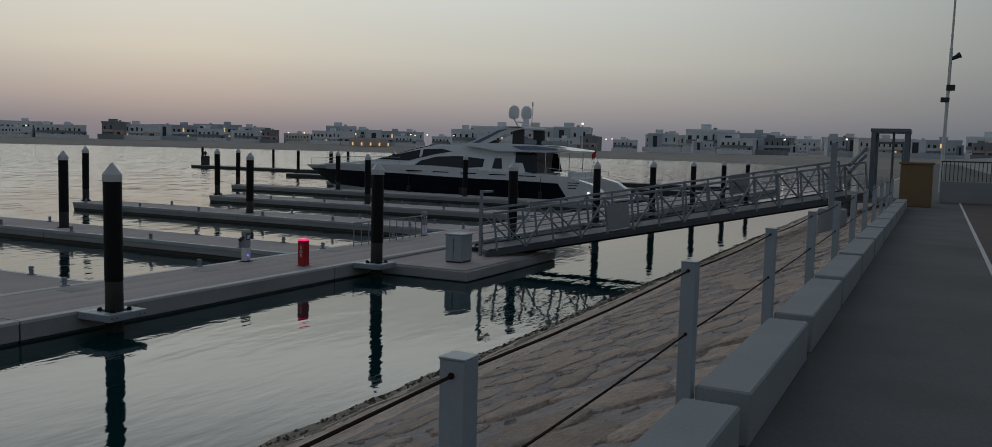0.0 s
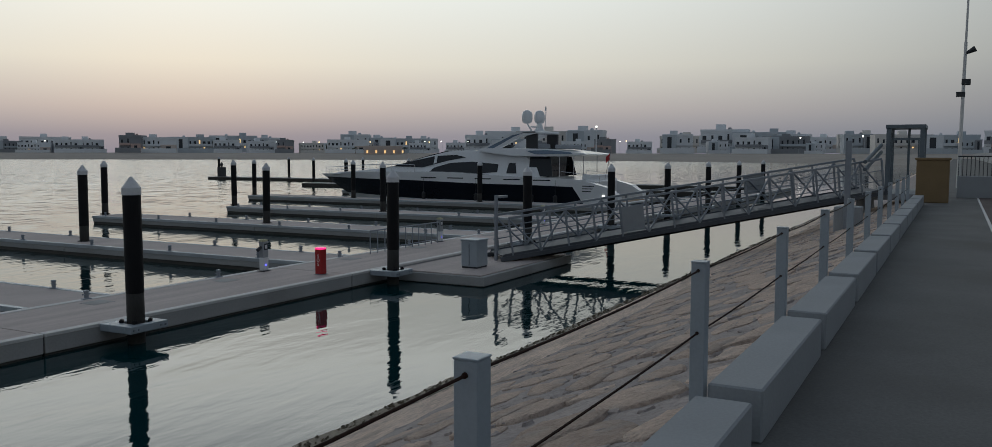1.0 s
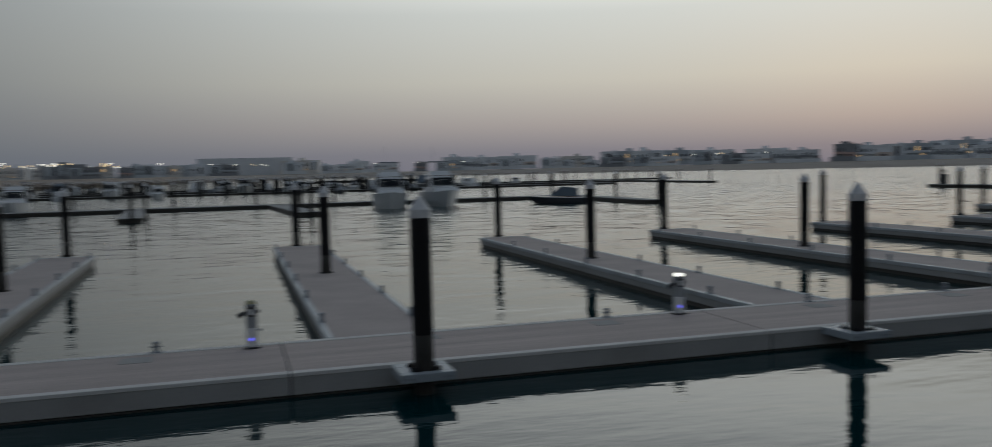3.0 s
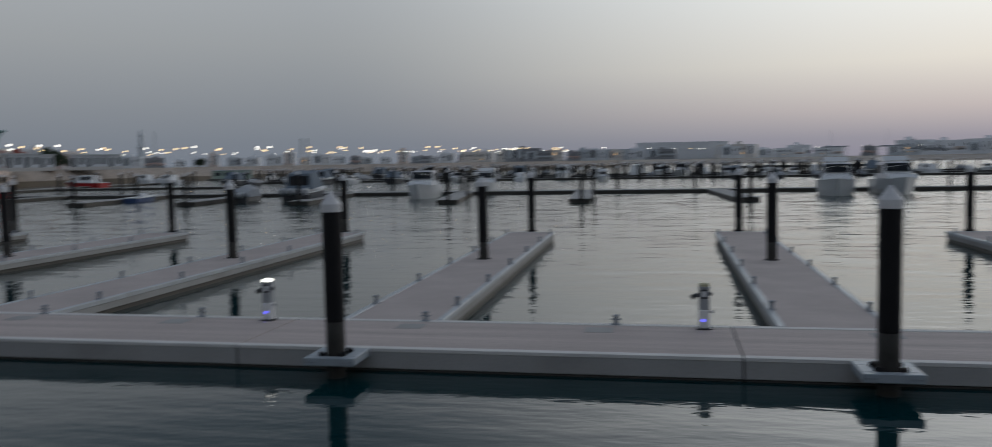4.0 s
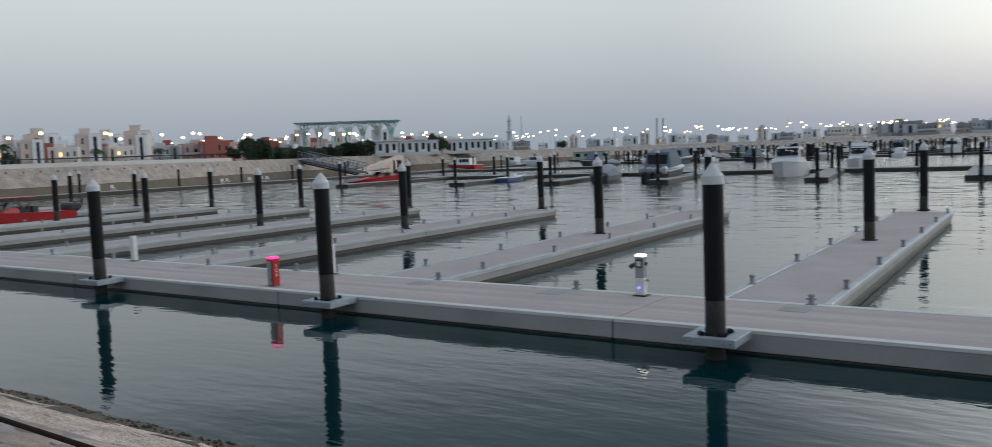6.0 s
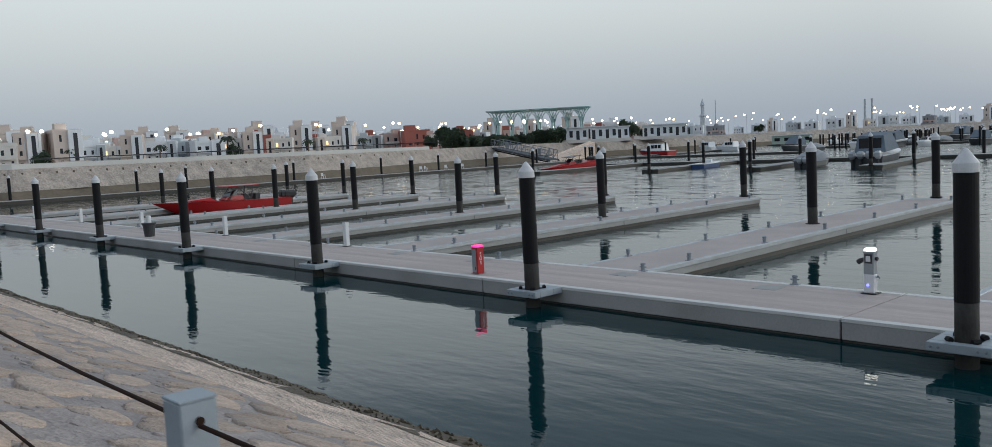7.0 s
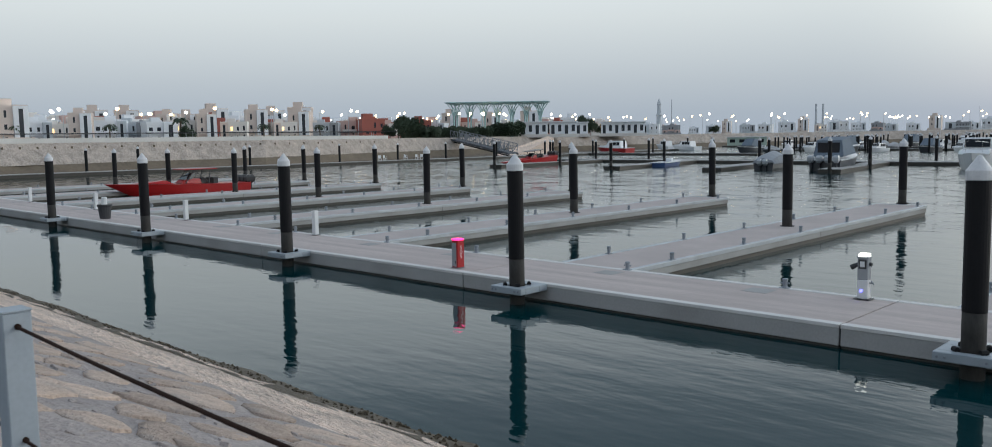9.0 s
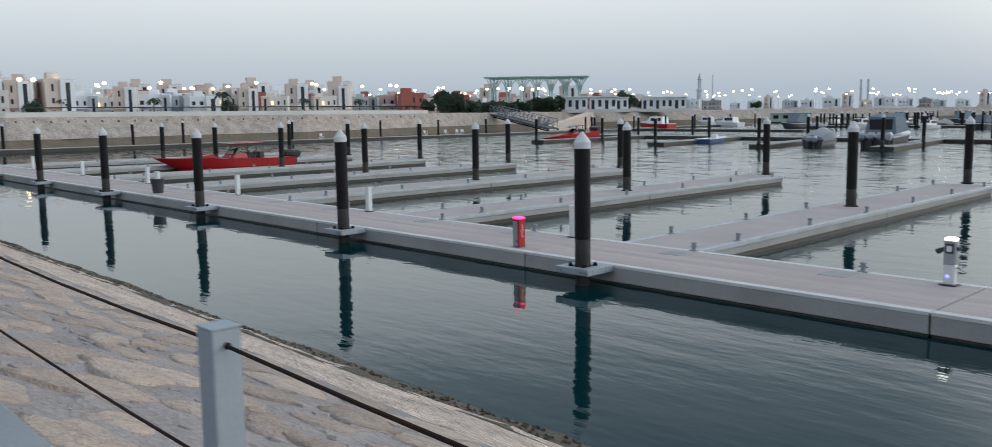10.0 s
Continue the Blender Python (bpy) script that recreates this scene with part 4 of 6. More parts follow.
# cockpit, foredeck rail, stern rail, swim platform
part("cockpit_sole", boxes((-2.6, 2.6, 3.0, 7.0, 1.9, 2.02)), TEAK, Y, "teak cockpit deck")
part("cockpit_sofa", boxes((-2.0, 2.0, 3.2, 3.9, 2.02, 2.5), bevel=0.08), GEL, Y, "white cockpit sofa")
for s in (-1, 1):
    pts = [(s * (2.55 * (1 - max(0, (y - 19) / 11.8) ** 2) + 0.02), y, curve_at(SHEER, y) + 0.62) for y in (19, 21.5, 24, 26, 28, 29.6, 30.4)]
    bm = bmesh.new()
    for a, b in zip(pts, pts[1:]):
        tube(bm, a, b, 0.022, seg=6)
        tube(bm, (a[0], a[1], a[2] - 0.3), (b[0], b[1], b[2] - 0.3), 0.012, seg=5)
    part("bow_rail", bm, STEEL, Y)
    for p in pts:
        part("rail_post", tubes(((p[0], p[1], p[2] - 0.7), p, 0.016), seg=6), STEEL, Y)
    part("stern_rail", tubes(((s * 2.6, 2.2, 2.45), (s * 2.6, 5.4, 2.75), 0.02), ((s * 2.6, 2.2, 1.9), (s * 2.6, 2.2, 2.45), 0.016), ((s * 2.6, 3.8, 2.1), (s * 2.6, 3.8, 2.6), 0.016), ((s * 2.6, 5.4, 2.1), (s * 2.6, 5.4, 2.75), 0.016)), STEEL, Y)
    bm = bmesh.new()
    prism(bm, [(0.4, 0.30), (3.2, 0.30), (4.1, 1.58), (4.7, 2.16), (3.2, 2.08), (1.4, 1.62), (0.5, 1.0)], s * 2.45, s * 3.34)
    part("stern_quarter", bm, GEL, Y, "white sloping stern quarter")
    for zz in (1.25, 1.45, 1.65):
        part("vent_slot", boxes(*[tuple(sorted((s * 3.33, s * 3.36))) + (2.3 + (1.75 - zz) * 0.6, 3.3, zz, zz + 0.06)]), TINT, Y)
    for yy in (6.0, 8.6, 11.2, 13.8, 16.4):
        part("deck_slot", boxes(*[tuple(sorted((s * 3.20, s * 3.315))) + (yy, yy + 1.5, 1.98 + yy * 0.008, 2.06 + yy * 0.008)]), TINT, Y)
    for yy in (5.5, 7.5, 12.5, 17.5):
        o = part("fender", lathe(bmesh.new(), [(0.05, 0.25), (0.16, 0.32), (0.17, 0.85), (0.05, 0.95), (0.015, 0.97), (0.015, 2.1)], 10), BLACKOB, Y)
        o.location = (s * 3.48, yy, 0.0)
part("transom", boxes((-2.45, 2.45, 2.6, 3.1, 0.3, 2.05), bevel=0.06), GEL, Y, "white transom")
part("swim_platform", boxes((-3.0, 3.0, 0.0, 2.6, 0.3, 0.5), bevel=0.05), GEL, Y)
part("platform_teak", boxes((-2.4, 2.4, 0.1, 2.5, 0.5, 0.515)), TEAK, Y)
part("stern_light", tubes(((-3.34, 1.6, 0.95), (-3.38, 1.6, 0.95), 0.1), seg=12), LAMPWHITE, Y, "lit stern lamp")
part("flag_staff", tubes(((0, 2.8, 2.0), (0, 2.3, 4.3), 0.02), seg=6), STEEL, Y)
bm = bmesh.new()
ring_sheet(bm, [[(0.02 * math.sin(i * 1.3), 2.36 + 0.07 * i, 4.2 - 0.16 * i * 0.4 - k * 0.25) for i in range(6)] for k in (0, 1, 2)])
part("flag", bm, RED, Y, "limp red and white flag")


def outboards(parent, n, spread, y, z, material):
    for i in range(n):
        xx = (i - (n - 1) / 2) * spread
        bm = bmesh.new()
        loft(bm, [[(xx + sx * w, y + yy + sy * d, zz) for sx, sy in ((-1, -1), (1, -1), (1, 1), (-1, 1))]
                  for w, d, yy, zz in ((0.14, 0.2, 0.0, z), (0.23, 0.36, -0.05, z + 0.2), (0.24, 0.38, -0.08, z + 0.5), (0.16, 0.24, -0.02, z + 0.68))])
        bmesh.ops.recalc_face_normals(bm, faces=bm.faces)
        eng = part("outboard_engine", bm, material, parent, "outboard engine cowl")
        part("engine_leg", boxes((xx - 0.07, xx + 0.07, y - 0.2, y + 0.12, z - 0.9, z), bevel=0.02), DARKPL, eng)


def hull_parts(ob, length, beam, bow_h, stern_h, material, deckmat, rake=0.12):
    bm = loft(bmesh.new(), hull_rings(length, beam, bow_h, stern_h, 0.0, 0.93, rake=rake))
    bmesh.ops.recalc_face_normals(bm, faces=bm.faces)
    part("hull", bm, material, ob)
    bm = loft(bmesh.new(), [[(x * 1.015, y, z) for x, y, z in r] for r in hull_rings(length, beam, bow_h, stern_h, 0.92, 1.0, rake=rake)])
    bmesh.ops.recalc_face_normals(bm, faces=bm.faces)
    part("gunwale", bm, deckmat, ob)


def console_boat(length, material, label, engines=3, cowl=BLACKOB, top=RED):
    ob = thing("console_boat", label, "speedboat", "boats in the marina")
    hull_parts(ob, length, length * 0.25, length * 0.094, length * 0.066, material, material, rake=0.17)
    L, h = length, length * 0.076
    part("foredeck_hatch", cabin([(L * 0.55, h), (L * 0.80, h + 0.12), (L * 0.6, h + 0.3)], 0.7, 0.5, 0.04), material, ob)
    part("console", cabin([(L * 0.33, h - 0.1), (L * 0.5, h), (L * 0.46, h + 0.3), (L * 0.35, h + 0.35)], 0.6, 0.5, 0.04), material, ob)
    part("windscreen", cabin([(L * 0.42, h + 0.3), (L * 0.47, h + 0.28), (L * 0.40, h + 0.75), (L * 0.38, h + 0.75)], 0.6, 0.5, 0), TINT, ob)
    part("hard_top", boxes((-0.95, 0.95, L * 0.24, L * 0.49, h + 1.05, h + 1.12), bevel=0.03), top, ob)
    for s in (-0.75, 0.75):
        part("top_leg", tubes(((s, L * 0.30, h - 0.1), (s * 0.9, L * 0.28, h + 1.05), 0.045), ((s, L * 0.47, h), (s * 0.9, L * 0.40, h + 1.05), 0.045), ((s, L * 0.30, h), (s * 0.9, L * 0.40, h + 1.05), 0.035)), BLACKOB, ob)
    for i in range(2):
        part("seat", boxes((-0.6, 0.6, L * (0.22 + 0.09 * i), L * (0.26 + 0.09 * i), h - 0.2, h + 0.4), bevel=0.05), DARKPL, ob)
    outboards(ob, engines, 0.62, -0.25, 0.62, cowl)
    return ob


def cruiser(length, label, fly=True, band=GEL):
    ob = thing("cabin_cruiser", label, "motorboat", "boats in the marina")
    L = length
    hull_parts(ob, L, L * 0.31, L * 0.145, L * 0.115, band, GEL)
    h = L * 0.12
    part("cabin", cabin([(L * 0.18, h - 0.1), (L * 0.20, h + L * 0.14), (L * 0.56, h + L * 0.145), (L * 0.62, h + L * 0.05), (L * 0.80, h + L * 0.045), (L * 0.84, h + 0.1)], L * 0.115, L * 0.095, 0.06), GEL, ob)
    for s in range(3):
        y0 = L * (0.22 + 0.10 * s)
        side_pane(ob, "side_window", [(y0, h + L * 0.045), (y0 + L * 0.085, h + L * 0.045), (y0 + L * 0.085, h + L * 0.115), (y0, h + L * 0.115)], (L * 0.108, L * 0.10), BOATWIN, "dark side window")
    bm = bmesh.new()
    prism(bm, [(L * 0.568, h + L * 0.128), (L * 0.606, h + L * 0.066), (L * 0.626, h + L * 0.068), (L * 0.582, h + L * 0.131)], -L * 0.092, L * 0.092)
    part("windscreen", bm, BOATWIN, ob, "dark raked windscreen")
    if fly:
        part("flybridge", cabin([(L * 0.16, h + L * 0.15), (L * 0.50, h + L * 0.15), (L * 0.46, h + L * 0.19), (L * 0.2, h + L * 0.18)], L * 0.10, L * 0.09, 0.04), GEL, ob)
        part("bimini", boxes((-L * 0.09, L * 0.09, L * 0.2, L * 0.4, h + L * 0.27, h + L * 0.28), bevel=0.02), CANVAS, ob)
        for sx in (-1, 1):
            part("bimini_leg", tubes(((sx * L * 0.085, L * 0.22, h + L * 0.18), (sx * L * 0.085, L * 0.22, h + L * 0.27), 0.02), ((sx * L * 0.085, L * 0.39, h + L * 0.18), (sx * L * 0.085, L * 0.39, h + L * 0.27), 0.02)), STEEL, ob)
    for sx in (-1, 1):
        part("bow_rail", tubes(((sx * L * 0.10, L * 0.66, h + L * 0.10), (sx * L * 0.02, L * 0.98, h + L * 0.12), 0.018), ((sx * L * 0.10, L * 0.66, h), (sx * L * 0.10, L * 0.66, h + L * 0.10), 0.015), ((sx * L * 0.06, L * 0.84, h + L * 0.03), (sx * L * 0.06, L * 0.84, h + L * 0.11), 0.015)), STEEL, ob)
    part("antenna", tubes(((0.3, L * 0.3, h + L * 0.18), (0.35, L * 0.25, h + L * 0.42), 0.015), seg=5), GEL, ob)
    return ob


def covered(length, label):
    ob = thing("covered_boat", label, "speedboat", "boats in the marina")
    L = length
    hull_parts(ob, L, L * 0.28, L * 0.12, L * 0.10, DARKHULL, DARKHULL)
    rings = []
    for i in range(9):
        u = i / 8
        w = L * 0.145 * (1 - max(0, (u - 0.4) / 0.6) ** 2) + 0.05
        top = L * (0.12 + 0.13 * math.sin(math.pi * min(1, 0.12 + u * 0.85)) ** 1.2)
        rings.append([(-w, L * u * 0.96, L * 0.085), (-w * 0.75, L * u * 0.96, L * 0.085 + (top - L * 0.085) * 0.7), (0.0, L * u * 0.96, top), (w * 0.75, L * u * 0.96, L * 0.085 + (top - L * 0.085) * 0.62), (w, L * u * 0.96, L * 0.085)])
    bm = loft(bmesh.new(), rings)
    bmesh.ops.recalc_face_normals(bm, faces=bm.faces)
    part("cover", bm, CANVAS, ob, "draped grey boat cover")
    outboards(ob, 2, 0.6, -0.25, 0.55, OUTB)
    return ob


def canvas_boat(length, label):
    ob = thing("fishing_boat", label, "motorboat", "boats in the marina")
    L = length
    hull_parts(ob, L, L * 0.28, L * 0.14, L * 0.10, DARKHULL, GEL)
    part("canopy", cabin([(L * 0.12, L * 0.12), (L * 0.14, L * 0.26), (L * 0.42, L * 0.29), (L * 0.6, L * 0.14)], L * 0.125, L * 0.10, 0.05), BLUECANVAS, ob, "blue-grey canvas canopy")
    part("clear_panel", boxes((-L * 0.09, L * 0.09, L * 0.125, L * 0.135, L * 0.15, L * 0.24)), TINT, ob)
    outboards(ob, 4, 0.72, -0.3, 0.75, OUTB)
    return ob


red1 = console_boat(11.3, RED, "long red speedboat with T-top and black outboard engines")
red1.matrix_basis = pose(-66.0, 37.2, WATER_Z, 0, 0, 180)
red2 = console_boat(11.0, RED, "red speedboat raised on a floating dock by the revetment", top=BLACKOB)
red2.matrix_basis = pose(-84.6, 98.8, WATER_Z + 0.7, -6, 0, 177) @ Matrix.Scale(0.95, 4)
c_front = cruiser(12.5, "white cabin cruiser moored bow out beside a finger pontoon", fly=False)
c_front.matrix_basis = pose(-28.6, 106.5, WATER_Z, 0, 0, 189)
c_big = cruiser(11, "white flybridge cabin cruiser moored in the outer marina")
c_big.matrix_basis = pose(-24.3, 122, WATER_Z, 0, 0, 190)
c_mid = cruiser(9.5, "white cabin cruiser without flybridge", fly=False)
c_mid.matrix_basis = pose(-134, 209, WATER_Z, 0, 0, 60)
c_red = cruiser(11.0, "small cabin boat with a dark red hull", fly=False, band=RED)
c_red.matrix_basis = pose(-120, 169, WATER_Z, 0, 0, 82)
cov = covered(8.4, "speedboat under a draped grey cover")
cov.matrix_basis = pose(-46.2, 89.5, WATER_Z, 0, 0, 9)
can = canvas_boat(10.5, "dark fishing boat with blue canvas and silver outboards")
can.matrix_basis = pose(-39.2, 89.2, WATER_Z, 0, 0, 9) @ Matrix.Scale(1.18, 4)
copy_thing(c_big, pose(20, 105, WATER_Z, 0, 0, 172) @ Matrix.Scale(1.2, 4))
copy_thing(c_big, pose(26, 107, WATER_Z, 0, 0, 176) @ Matrix.Scale(1.2, 4))
copy_thing(c_big, pose(-22.5, 201, WATER_Z, 0, 0, 183))
copy_thing(c_front, pose(4.5, 216, WATER_Z, 0, 0, 180))
copy_thing(can, pose(41, 93, WATER_Z, 0, 0, 70) @ Matrix.Scale(0.55, 4))
copy_thing(c_mid, pose(-118, 196, WATER_Z, 0, 0, 75))
whites = [c_mid, c_mid, cov, c_big, can, cov]
brng = random.Random(11)
for row, x0, x1, step in ((181, -95, 40, 7.5), (203, -100, 60, 7.5), (232, -110, 80, 8.0), (262, -80, 60, 9.0)):
    x = x0
    while x < x1:
        if brng.random() < 0.92 and not (row < 210 and (-29 < x < -16 or -2 < x < 10)):
            src = whites[brng.randrange(6)]
            copy_thing(src, pose(x + brng.uniform(-1, 1), row + brng.uniform(-3, 3), WATER_Z, 0, 0, brng.choice((0, 180)) + brng.uniform(-6, 6)) @ Matrix.Scale(brng.uniform(0.7, 0.95), 4))
        x += step * brng.uniform(0.75, 1.3)

# ---- the far pontoons ----
def polar(yaw, dist, z=0.0):
    return (-math.sin(radians(yaw)) * dist, math.cos(radians(yaw)) * dist, z)


def plain_pontoon(length, width, label="long grey concrete pontoon in the outer marina"):
    ob = thing("pontoon_walkway", label, "pontoon", "outer marina pontoons")
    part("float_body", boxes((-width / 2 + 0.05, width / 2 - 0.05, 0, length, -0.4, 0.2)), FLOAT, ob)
    # outer sides take the dark float colour right up to the deck
    part("hull", boxes((-width / 2, width / 2, 0, length, 0.2, 0.5), bevel=0.02), FLOAT, ob, "dark pontoon side")
    part("deck", boxes((-width / 2, width / 2, 0, length, 0.5, 0.55), bevel=0.01), CONCRETE, ob, "pale concrete deck")
    return ob


NROW = plain_pontoon(142, 3.0)
NROW.matrix_basis = pose(-97, 109.5, 0, 0, 0, -90)
WROW = plain_pontoon(140, 2.6)
WROW.matrix_basis = pose(-118.4, 12, 0)
fing2 = plain_pontoon(25, 2.2, "grey finger pontoon in the outer marina")
FX = ((-82.3, 2), (-63, 9), (-49.6, 9), (-36.6, 9), (-20.6, 9), (-7.2, 4), (8.7, 4), (45.5, 0))
fing2.matrix_basis = pose(FX[0][0], 84.3, 0, 0, 0, FX[0][1])
for fx, ft in FX[1:]:
    copy_thing(fing2, pose(fx, 84.3, 0, 0, 0, ft))
for fx, ft in FX:
    put_pile(fx + 0.2, 83.9, 0.0)
    put_pile(fx + 1.2 - 13 * math.tan(radians(ft)), 97, 0.0)
for x in range(-96, 46, 10):
    put_far(x + brng.uniform(-1, 1), 111.5)
for y in (30, 46, 52, 70, 86, 98, 110, 124, 138):
    put_far(-119.9, y + brng.uniform(-1, 1))
o = plain_pontoon(62, 2.4)
o.matrix_basis = pose(-123, 152, 0, 0, 0, 3)
for y in (156, 168, 180, 196, 208):
    put_far(-121.0, y)
o = plain_pontoon(40, 2.4)
o.matrix_basis = pose(-118, 151, 0, 0, 0, -90)
out1 = plain_pontoon(53, 2.6)
out1.matrix_basis = pose(87.0, 19.2, 0)
out2 = plain_pontoon(85, 2.6)
out2.matrix_basis = pose(102.0, 19.2, 0)
for px, py in ((87, 72.6), (87, 58), (87, 44), (102, 104.6), (102, 90), (102, 76), (102, 60)):
    put_pile(px + 1.5, py)
far_rows = [(-100, 192, 190), (-105, 218, 215), (-105, 247, 240)]
for x0, y0, ln in far_rows:
    o = plain_pontoon(ln, 3.0)
    o.matrix_basis = pose(x0, y0, 0, 0, 0, -90)
    for i in range(int(ln / 9)):
        put_far(x0 + 4 + 9 * i + brng.uniform(-1.5, 1.5), y0 - 9 + brng.uniform(-5, 16))
o = plain_pontoon(70, 3.0)
o.matrix_basis = pose(107, 175, 0)
for i in range(5):
    put_far(108.6, 178 + 15 * i)
def pile_field(spots):
    """The countless distant piles, joined."""
    bm = lathe(bmesh.new(), [(0.19, -1.0), (0.19, 3.33), (0.2, 3.34), (0.2, 3.47), (0.0, 3.72)], 8)
    for f in bm.faces:
        f.material_index = 1 if f.calc_center_median().z > 3.332 else 0
    src = bpy.data.meshes.new("pile_shape")
    bm.to_mesh(src)
    bm.free()
    vs, fs, mi = [], [], []
    for x, y, dz in spots:
        k = len(vs)
        vs += [(v.co.x + x, v.co.y + y, v.co.z + dz) for v in src.vertices]
        fs += [tuple(k + i for i in p.vertices) for p in src.polygons]
        mi += [p.material_index for p in src.polygons]
    me = bpy.data.meshes.new("distant_piles")
    me.from_pydata(vs, [], fs)
    me.materials.append(RUBBER)
    me.materials.append(WHITE_CAP)
    me.polygons.foreach_set("material_index", mi)
    return tagged(new("distant_piles", me), "many distant black mooring piles with white caps", "piles", kind="stuff")


spots = [(brng.uniform(-120, 120) + 20, brng.choice((178, 186, 196, 206, 215, 226, 240, 262, 290, 320)) + brng.uniform(-3, 3), brng.uniform(-0.3, 0.2)) for i in range(420)]
spots = [p for p in spots if p[0] < 0.28 * p[1]]
spots += [(22 + 4.2 * i, 329 - i * 0.4 + brng.uniform(-3, 3), 0.3) for i in range(15)]
pile_field(spots)
o = plain_pontoon(64, 4.0, "long dark jetty in the outer harbour")
o.matrix_basis = pose(20, 330, 0.9, 0, 0, -84)
# low blue tender, white chairs and the floating office
BLUEHULL = mat("blue_hull_paint", (0.03, 0.07, 0.19), 0.35, var=0.15, scale=1, fine=14)
tender = thing("tender_boat", "low open boat with a blue hull beside a finger pontoon", "boat")
hull_parts(tender, 7.5, 2.2, 0.75, 0.6, BLUEHULL, GEL)
part("thwart", boxes((-0.8, 0.8, 2.0, 2.4, 0.5, 0.62), bevel=0.02), GEL, tender)
part("console", boxes((-0.4, 0.4, 3.4, 4.0, 0.5, 1.05), bevel=0.05), GEL, tender)
tender.matrix_basis = pose(-62.6, 93.5, WATER_Z, 0, 0, 9)


def plastic_chair():
    ob = thing("plastic_chair", "white plastic chair on the walkway pontoon", "chair", "white chairs on the walkway")
    part("seat", boxes((-0.25, 0.25, -0.24, 0.24, 0.42, 0.46), bevel=0.01), WHITE, ob)
    part("backrest", boxes((-0.25, 0.25, 0.22, 0.26, 0.46, 0.9), bevel=0.01), WHITE, ob)
    for sx in (-0.22, 0.22):
        for sy in (-0.21, 0.21):
            part("leg", boxes((sx - 0.02, sx + 0.02, sy - 0.02, sy + 0.02, 0, 0.42)), WHITE, ob)
        part("armrest", boxes((sx - 0.025, sx + 0.025, -0.22, 0.22, 0.64, 0.67), bevel=0.005), WHITE, ob)
    return ob


chair = plastic_chair()
chair.matrix_basis = pose(-118.2, 93.0, 0.55, 0, 0, 70)
for cy, ct in ((94.2, 110), (98.8, 80), (101.5, 95), (102.6, 60), (73.5, 100)):
    copy_thing(chair, pose(-118.3, cy, 0.55, 0, 0, ct))
office = thing("floating_office", "pale green floating cabin with a flat white roof", "cabin", at=polar(28.0, 288, 0.0), turn=28)
GREENPANEL = mat("pale_green_panel", (0.42, 0.52, 0.46), 0.6, var=0.1, scale=1, fine=8, bump=0.1)
part("float_body", boxes((-7.5, 7.5, -3.5, 3.5, -0.5, 0.55), bevel=0.03), FLOAT, office)
part("wall", boxes((-6, 6, -2.4, 2.4, 0.55, 3.1), bevel=0.03), GREENPANEL, office)
part("roof", boxes((-6.4, 6.4, -2.8, 2.8, 3.1, 3.35), bevel=0.03), WHITE, office)
for i in range(4):
    part("window", boxes((-5.2 + 2.9 * i, -3.6 + 2.9 * i, -2.45, -2.3, 1.5, 2.5)), BOATWIN, office)
# small float with a lamp box at the end of the outer finger
bx = thing("pontoon_end_box", "dark equipment box with a round float at the pontoon end", "equipment box", at=(102, 102.5, 0.55))
part("box", boxes((-0.5, 0.5, -0.45, 0.45, 0, 1.5), bevel=0.03), DARKPL, bx)
part("ball", lathe(bmesh.new(), [(0.08, 1.5), (0.2, 1.7), (0.24, 1.95), (0.18, 2.15), (0.05, 2.25)], 12), DARKPL, bx)

# ---- land round the harbour ----
SHORE = [(100, 140), (88, 128), (76, 124), (66, 137), (59, 149), (54, 170), (50, 192), (45, 217), (35, 272), (25, 322), (15, 365), (8, 430), (2, 560),
         (-5, 720), (-14, 740), (-24, 700), (-32, 640), (-42, 610), (-50, 590), (-60, 560), (-70, 520), (-80, 440), (-88, 360), (-101, 335)]


def shore_dist(yaw):
    for (a, da), (b, db) in zip(SHORE, SHORE[1:]):
        if b <= yaw <= a:
            return da + (db - da) * (a - yaw) / (a - b)
    return SHORE[-1][1]


LAND_Z = 4.1
yaws = [100 - i for i in range(98)]          # stone revetment from the west round to the north
rows = [[polar(y, shore_dist(y) + off + 0.8 * noise.noise((y * 3.1, off, 0)), z) for y in yaws] for off, z in ((-1, -0.6), (3.0, 1.5))]
bm = ring_sheet(bmesh.new(), rows)
tagged(part("shore_tide_band", bm, MUDBAND), "dark tide-stained foot of the stone revetment", "revetment", kind="structure")
rows = [[polar(y, shore_dist(y) + off, z + 0.12 * noise.noise((y * 5.3, off, 1))) for y in yaws] for off, z in ((2.9, 1.46), (4.6, 2.6), (7.4, LAND_Z + 0.34))]
bm = ring_sheet(bmesh.new(), rows)
tagged(part("shore_revetment", bm, REVET), "sloping pale stone revetment along the basin", "revetment", kind="structure")
rows = [[polar(y, shore_dist(y) + off, LAND_Z) for y in yaws] for off in (7.9, 60, 600, 2400)]
bm = ring_sheet(bmesh.new(), rows)
tagged(part("ground", bm, SAND), "flat sandy ground behind the revetment", "ground", kind="structure")
yaws2 = [3 - i for i in range(104)]           # low sandy bank across the water
rows = [[polar(y, shore_dist(y) + off + 6 * noise.noise((y * 0.9, off * 0.1, 4)), z) for y in yaws2] for off, z in ((-6, -0.5), (12, 1.2), (40, 3.2), (90, 4.4), (2000, 6))]
bm = ring_sheet(bmesh.new(), rows)
for f in bm.faces:
    if f.normal.z < 0:
        f.normal_flip()
tagged(part("far_bank", bm, SAND), "low sandy bank across the water", "bank", kind="structure")
